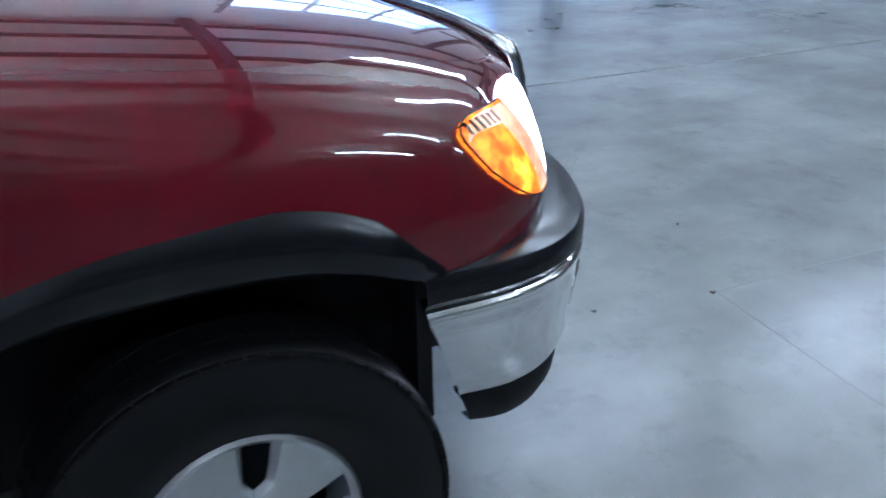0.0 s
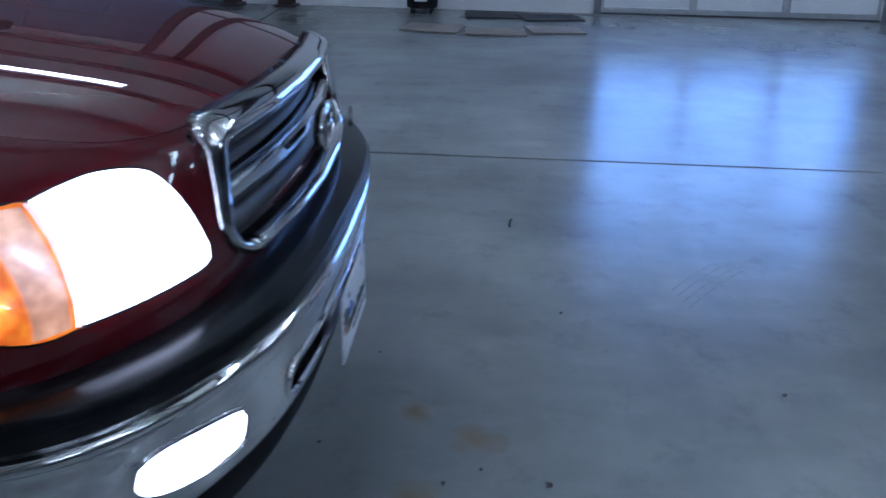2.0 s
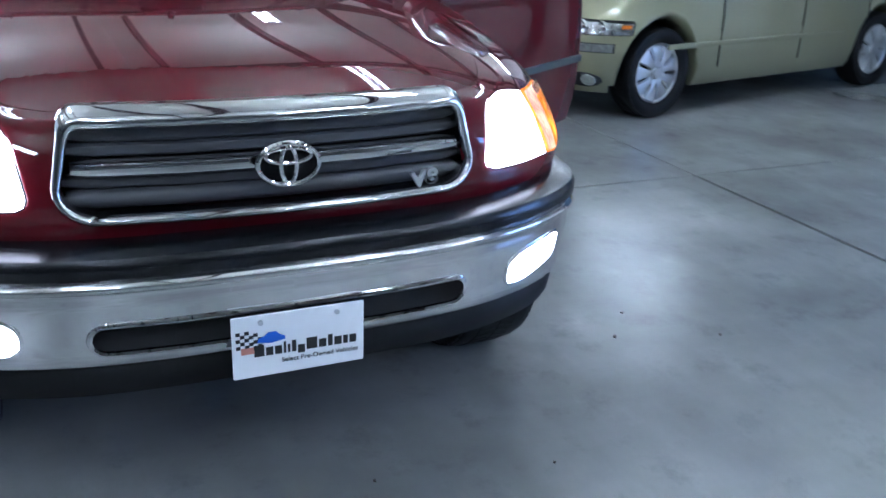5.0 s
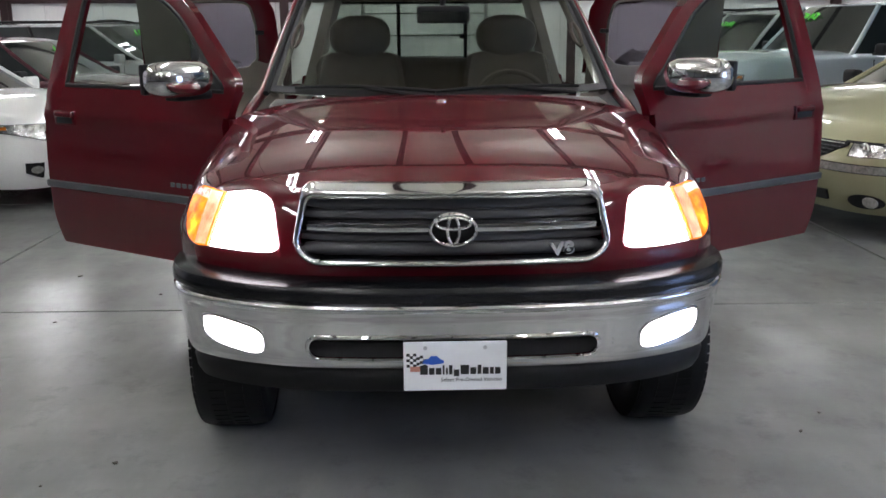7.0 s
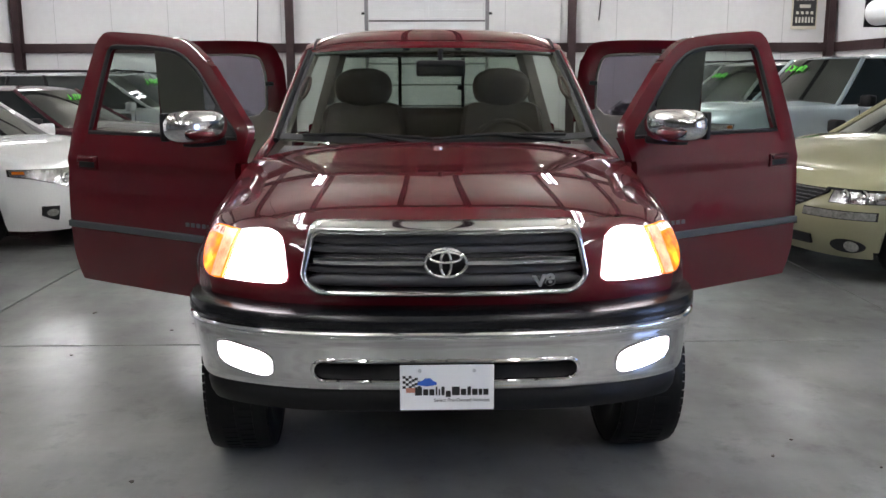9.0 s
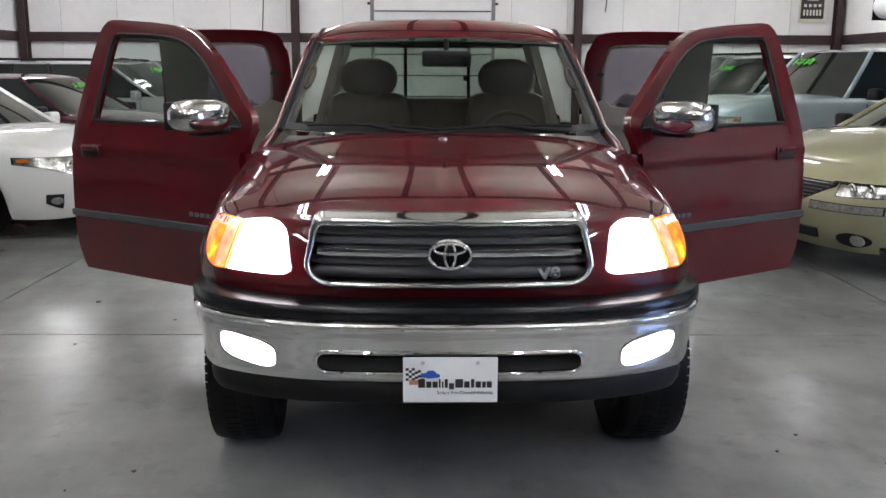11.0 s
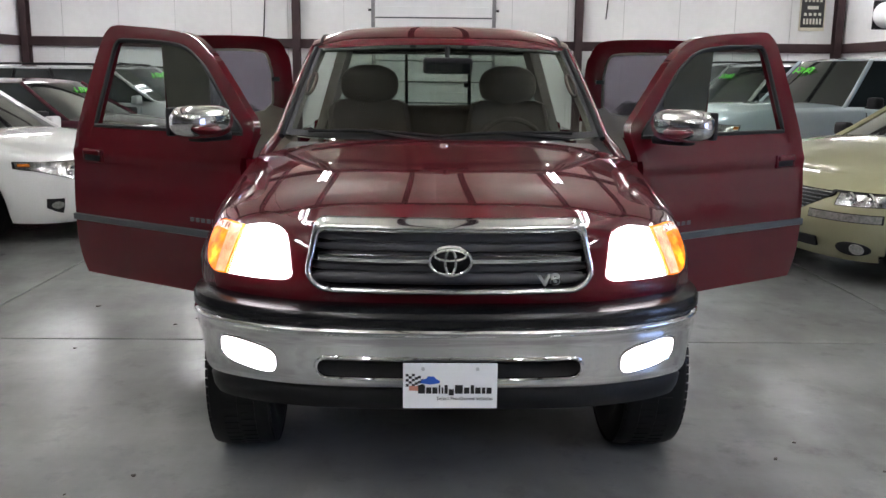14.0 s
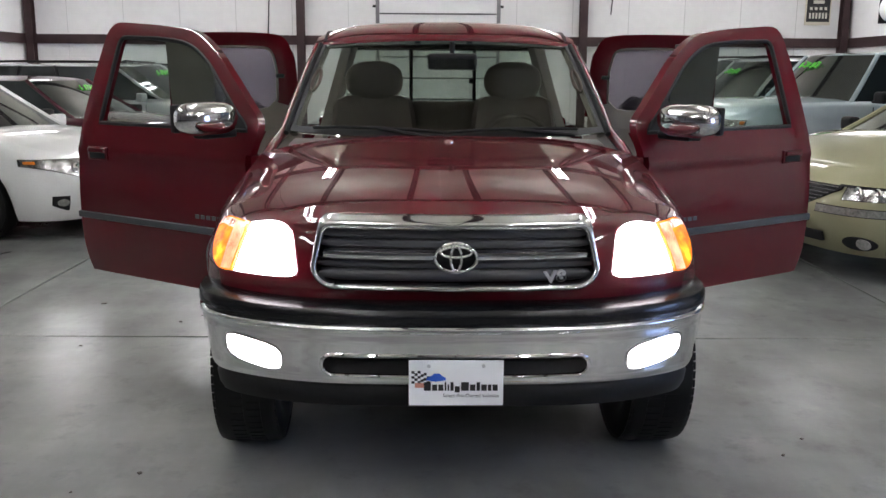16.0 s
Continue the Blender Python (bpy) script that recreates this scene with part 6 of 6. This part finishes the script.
    if rack:
        for s in (-1, 1):
            a = [(s * hi_w * 0.93, y, H + 0.02 - 0.045 * abs(2 * (y - header) / (roof_end - header) - 1) ** 6) for y in np.linspace(header + 0.15, roof_end - 0.1, 14)]
            part("roof_rail", sweep(a, ring_profile(0.018, 8)), BLACK, root)
        for y in (header + 0.7, roof_end - 0.6):
            part("roof_crossbar", sweep([(-hi_w * 0.9, y, H + 0.02), (hi_w * 0.9, y, H + 0.02)], ring_profile(0.014, 6)), BLACK, root)
    if stickers:
        # price written on the windscreen with a green marker: plain bars
        z = belt - 0.03 + (H - 0.06 - belt + 0.03) * 0.80
        y = base + (header - base) * 0.80 ** 0.95
        lean = Matrix.Rotation(radians(20), 4, "Y") @ Matrix.Rotation(radians(-38), 4, "X")
        for i in range(4):
            x = stickers * 0.25 + (i - 1.5) * 0.105
            bm = box(0.022, 0.012, 0.095, (x - 0.018, y - 0.02, z), 0.004, 1, turn=lean)
            box(0.060, 0.012, 0.020, (x + 0.006, y - 0.02, z + (0.030 if i % 2 else -0.008)), 0.004, 1, bm=bm, turn=lean)
            if i % 3:
                box(0.020, 0.012, 0.070, (x + 0.028, y - 0.02, z + 0.004), 0.004, 1, bm=bm, turn=lean)
            part("price_mark", bm, GREEN, root, "bright green marker stroke")
    root.matrix_world = m
    return root


parked_car("minivan", "gold minivan with multi-spoke alloy wheels parked beside the pickup", (0.315, 0.305, 0.185), pose(2.746, 4.414, 0, 0, 0, -78),
           4.75, 1.95, 1.75, hood=0.90, belt=1.02, base=0.93, header=2.15, roof_end=4.45, tail=4.6, deck=1.06, nose=0.70, wheel_y=0.72, wheelbase=2.88, wr=0.33, grille="chrome", lamp_z=0.68, van=True, lamp=(0.63, 0.97, -0.065, 0.022, 0.01), fog=(0.68, 0.88, 0.25, 0.345), wide_nose=True)
parked_car("suv", "pale blue-silver sport utility vehicle with green marks on its windscreen", (0.42, 0.50, 0.54), pose(2.75, 7.75, 0, 0, 0, -76),
           4.6, 1.84, 1.80, hood=1.19, belt=1.22, base=1.49, header=2.02, roof_end=4.2, tail=4.4, deck=1.22, nose=1.07, wheel_y=0.95, wheelbase=2.75, wr=0.37, lamp_z=0.97, stickers=-1, van=True)
parked_car("crossover", "silver crossover with green marks on its windscreen", (0.42, 0.44, 0.42), pose(2.9, 10.7, 0, 0, 0, -76),
           4.5, 1.84, 1.76, hood=1.02, belt=1.08, base=1.15, header=1.9, roof_end=4.1, tail=4.3, deck=1.1, nose=0.8, wheel_y=0.9, wheelbase=2.65, wr=0.35, lamp_z=0.78, stickers=-1, van=True)
parked_car("dark_suv", "black sport utility vehicle among the parked cars", (0.02, 0.02, 0.025), pose(3.4, 13.6, 0, 0, 0, -78),
           4.7, 1.86, 1.80, hood=1.05, belt=1.12, base=1.2, header=1.9, roof_end=4.2, tail=4.4, deck=1.14, nose=0.85, wheel_y=0.9, wheelbase=2.75, wr=0.36, lamp_z=0.82, van=True, rack=True)
parked_car("white_sedan", "white compact sedan with dark headlamp surrounds", (0.80, 0.81, 0.80), pose(-3.0, 5.80, 0, 0, 0, 77),
           4.54, 1.76, 1.46, hood=0.86, belt=0.94, base=1.02, header=1.85, roof_end=3.35, tail=3.95, deck=1.0, nose=0.68, wheel_y=1.02, wheelbase=2.55, wr=0.315, lamp_z=0.68, metal=0.0, lamp=(0.50, 0.994, -0.118, 0.070, 0.135), fog=(0.815, 0.92, 0.30, 0.43))
parked_car("maroon_sedan", "dark maroon sedan with green marks on its windscreen", (0.06, 0.008, 0.016), pose(-3.15, 8.9, 0, 0, 0, 77),
           4.7, 1.8, 1.44, hood=0.86, belt=0.94, base=1.05, header=1.9, roof_end=3.4, tail=4.1, deck=1.0, nose=0.68, wheel_y=0.95, wheelbase=2.7, wr=0.32, lamp_z=0.68, stickers=1)
parked_car("silver_minivan", "silver minivan with black roof rails and green marks", (0.40, 0.41, 0.41), pose(-3.0, 12.0, 0, 0, 0, 77),
           5.0, 1.95, 1.63, hood=0.98, belt=1.06, base=1.0, header=2.0, roof_end=4.6, tail=4.8, deck=1.08, nose=0.76, wheel_y=0.95, wheelbase=2.95, wr=0.34, lamp_z=0.76, rack=True, stickers=1, van=True)
parked_car("grey_wagon", "grey wagon with roof rails at the back of the row", (0.16, 0.17, 0.18), pose(-3.4, 15.0, 0, 0, 0, 80),
           4.7, 1.82, 1.60, hood=0.95, belt=1.02, base=1.1, header=1.9, roof_end=4.2, tail=4.4, deck=1.06, nose=0.76, wheel_y=0.9, wheelbase=2.7, wr=0.33, lamp_z=0.74, rack=True, van=True)

# ---- small things along the walls ----
SHEET, MATTED = "worn brown cardboard sheet lying on the concrete", "dark rubber mat lying by the wall"
for k, (x, y, w, d, a, m_, what) in enumerate(((7.43, 0.46, 0.58, 0.46, -8, CARD, SHEET), (7.30, -0.18, 0.60, 0.42, 3, CARD, SHEET), (7.52, -0.78, 0.55, 0.44, 12, CARD, SHEET),
                                               (8.48, -0.12, 0.60, 0.50, 6, RUBBERMAT, MATTED), (8.40, -0.76, 0.66, 0.46, 14, RUBBERMAT, MATTED))):
    n = 9
    random.seed(20 + k)
    edge = []
    for i in range(36):
        t = i / 36 * 4
        sd, f = int(t), t - int(t)
        p = [(-1 + 2 * f, -1), (1, -1 + 2 * f), (1 - 2 * f, 1), (-1, 1 - 2 * f)][sd]
        edge.append((p[0] * d / 2 * (1 + random.uniform(-0.05, 0.05)), p[1] * w / 2 * (1 + random.uniform(-0.03, 0.03))))
    ob = part("cardboard_sheet" if m_ is CARD else "rubber_mat", plate(edge, 0.012, lambda p, q, h: (p, q, 0.004 + h + 0.004 * math.sin(5 * q))), m_, smooth=False)
    ob.matrix_world = pose(x, y, 0.002, 0, 0, a)
    tagged(ob, what, "cardboard" if m_ is CARD else "mat")

# shop vacuum by the wall
vac = tagged(empty("shop_vacuum"), "small black and grey shop vacuum standing by the wall", "vacuum")
part("drum", lathe([(0.06, 0.01), (0.06, 0.17), (0.26, 0.19), (0.28, 0.16)], "Z", 24), BLACK, vac)
part("motor_head", lathe([(0.27, 0.185), (0.33, 0.17), (0.42, 0.11), (0.44, 0.01)], "Z", 24), mat("grey_shell", (0.4, 0.4, 0.4), 0.4, vary=0.05), vac)
part("front_panel", box(0.03, 0.14, 0.10, (-0.185, 0, 0.19), 0.01, 2), WHITE, vac)
for i in range(4):
    part("caster", cyl(0.035, 0.03, (0.15 * math.cos(i * 1.57 + 0.8), 0.15 * math.sin(i * 1.57 + 0.8), 0.035), "Y", 14), BLACK, vac)
vac.matrix_world = pose(8.60, 0.68, 0)

# red fuel can and a rag on a low box, beyond the glazed door
can = tagged(empty("fuel_can"), "red plastic fuel can standing on the concrete", "fuel can")
part("tank", box(0.25, 0.42, 0.34, (0, 0, 0.17), 0.04, 3), CANRED, can)
part("handle", sweep([(0, -0.12, 0.33), (0, -0.08, 0.40), (0, 0.06, 0.40), (0, 0.1, 0.33)], ring_profile(0.018, 8), up=(1, 0, 0)), CANRED, can)
part("spout", cyl(0.02, 0.14, (0, 0.17, 0.39), n=12), BLACK, can)
can.matrix_world = pose(8.5, -6.35, 0)
jack = tagged(empty("floor_jack"), "low red and black trolley jack by the wall", "jack")
part("frame", box(0.22, 0.55, 0.10, (0, 0, 0.09), 0.02, 2), CANRED, jack)
part("lift_arm", box(0.10, 0.34, 0.06, (0, -0.06, 0.17), 0.02, 2), BLACK, jack)
for s in (-1, 1):
    for y in (-0.2, 0.2):
        part("roller", cyl(0.05, 0.05, (s * 0.13, y, 0.05), "X", 16), BLACK, jack)
jack.matrix_world = pose(8.45, -4.95, 0)

# notice board with rows of dark squares on the back wall
po = tagged(empty("wall_notice"), "black and cream notice hanging on the white wall", "notice")
part("backing", box(0.56, 0.02, 0.80, (0, 0, 0), 0.004, 1), mat("cream_card", (0.62, 0.58, 0.46), 0.6), po)
part("black_field", box(0.50, 0.01, 0.70, (0, -0.014, 0.02)), INK, po)
PRINT = mat("pale_print", (0.6, 0.58, 0.5), 0.6)
for z, h, n in ((0.26, 0.10, 5), (0.09, 0.07, 1), (-0.05, 0.06, 4), (-0.20, 0.12, 6)):
    for i in range(n):
        part("print_bar", box(0.40 / n * 0.6, 0.006, h, ((i - (n - 1) / 2) * 0.42 / n, -0.021, z)), PRINT, po, smooth=False)
po.matrix_world = pose(8.2, NORTH - 0.06, 2.95)

# hanging cables
for x, y, z0, z1 in ((-3.75, NORTH - 0.05, 2.2, 4.4), (3.7, NORTH - 0.05, 2.75, 4.4)):
    pts_ = [(x + 0.10 * math.sin(k * 1.3), y, z0 + (z1 - z0) * k) for k in np.linspace(0, 1, 12)]
    ob = part("cable", sweep(pts_, ring_profile(0.012, 6), up=(0, 1, 0)), BLACK)
    tagged(ob, "thin dark cable hanging down the white wall", "cable", "hanging cables")

# crumbs of dirt and leaf on the concrete
LEAF = mat("dry_leaf", (0.05, 0.042, 0.035), 0.8, vary=0.3, scale=30)
random.seed(5)
for x, y, r in ((0.113, -0.473, 0.016), (0.093, -0.206, 0.013), (0.054, -0.928, 0.018), (0.24, 0.146, 0.010), (0.16, -0.30, 0.008), (1.10, -0.55, 0.010), (0.75, 0.05, 0.009), (-1.55, 2.75, 0.012), (1.75, 0.55, 0.012), (0.62, -1.2, 0.012), (-2.28, 3.04, 0.03), (-2.07, 2.11, 0.014), (-1.21, 0.486, 0.018), (-1.41, 0.324, 0.010), (1.36, 0.666, 0.02), (1.50, 0.832, 0.014), (-1.65, 2.61, 0.022), (-1.10, 2.13, 0.02)):
    r *= 0.5
    edge = [(r * (0.5 + random.random()) * math.cos(i * 0.9), r * (0.5 + random.random()) * math.sin(i * 0.9)) for i in range(7)]
    ob = part("leaf_crumb", plate(edge, 0.004, lambda p, q, h: (p, q, h)), LEAF, smooth=False)
    ob.matrix_world = pose(x, y, 0.001, 0, 0, random.uniform(0, 360))
    tagged(ob, "small dark crumb of dry leaf on the concrete", "debris", "crumbs on the floor")
ob = part("wood_splinter", sweep([(0, 0, 0.006), (0.05, 0.012, 0.009), (0.09, 0.015, 0.006)], ring_profile(0.004, 6)), BLACK)
ob.matrix_world = pose(1.93, -0.36, 0, 0, 0, -15)
tagged(ob, "thin dark splinter of wood on the concrete", "debris", "crumbs on the floor")

# hairline cracks in the slab
random.seed(9)
for x0, y0, x1, y1 in ((0.06, -0.945, -0.62, -0.90), (0.06, -0.945, 0.08, -2.6), (-0.62, -0.90, -1.9, -0.93)):
    path = []
    for k in np.linspace(0, 1, 40):
        path.append((x0 + (x1 - x0) * k + 0.006 * math.sin(9 * k + y0) + random.uniform(-0.002, 0.002), y0 + (y1 - y0) * k + random.uniform(-0.002, 0.002), 0.0003))
    ob = part("floor_crack", sweep(path, ring_profile(0.0035, 5, 0.0006)), mat("crack_dirt", (0.15, 0.15, 0.15), 0.6))
    structure(ob, "hairline crack in the concrete")

# ---- floor slabs ----
def slabs(xs, ys, gap_x, gap_y):
    """One slab for each field between the joints at xs and ys."""
    for i in range(len(xs) - 1):
        for j in range(len(ys) - 1):
            w, d = xs[i + 1] - xs[i] - gap_x, ys[j + 1] - ys[j] - gap_y
            part("slab", box(w, d, 0.05, ((xs[i] + xs[i + 1]) / 2, (ys[j] + ys[j + 1]) / 2, -0.025), 0.002, 1), CONCRETE, floor, smooth=False)


slabs([WEST, -2.93, 3.0, EAST], [2.30, 5.5, 8.7, 11.9, NORTH], 0.016, 0.016)
slabs([3.0, EAST], [SOUTH, -17.0, -5.26, 2.30], 0.026, 0.014)
slabs([-2.93, 3.0], [SOUTH, -17.0, -5.26, 2.30], 0.026, 0.012)
slabs([ADDED_WEST, WEST], [SOUTH, -17.0, -5.26, 2.30], 0.016, 0.010)
slabs([WEST, -2.93], [SOUTH, -17.0, -5.26, -0.93, 2.30], 0.016, 0.010)

# faint rubber scuffs left by a turning tyre
SCUFF = mat("rubber_scuff", (0.215, 0.217, 0.21), 0.25, vary=0.2, scale=20)
for k in range(4):
    path = [(1.20 + 0.46 * t + 0.030 * k, -1.02 - 0.40 * t + 0.045 * math.sin(2.2 * t) + 0.026 * k, 0.0002) for t in np.linspace(0.04 * k, 1 - 0.07 * (3 - k), 14)]
    part("tyre_scuff", sweep(path, ring_profile(0.0045, 5, 0.0004)), SCUFF, floor)
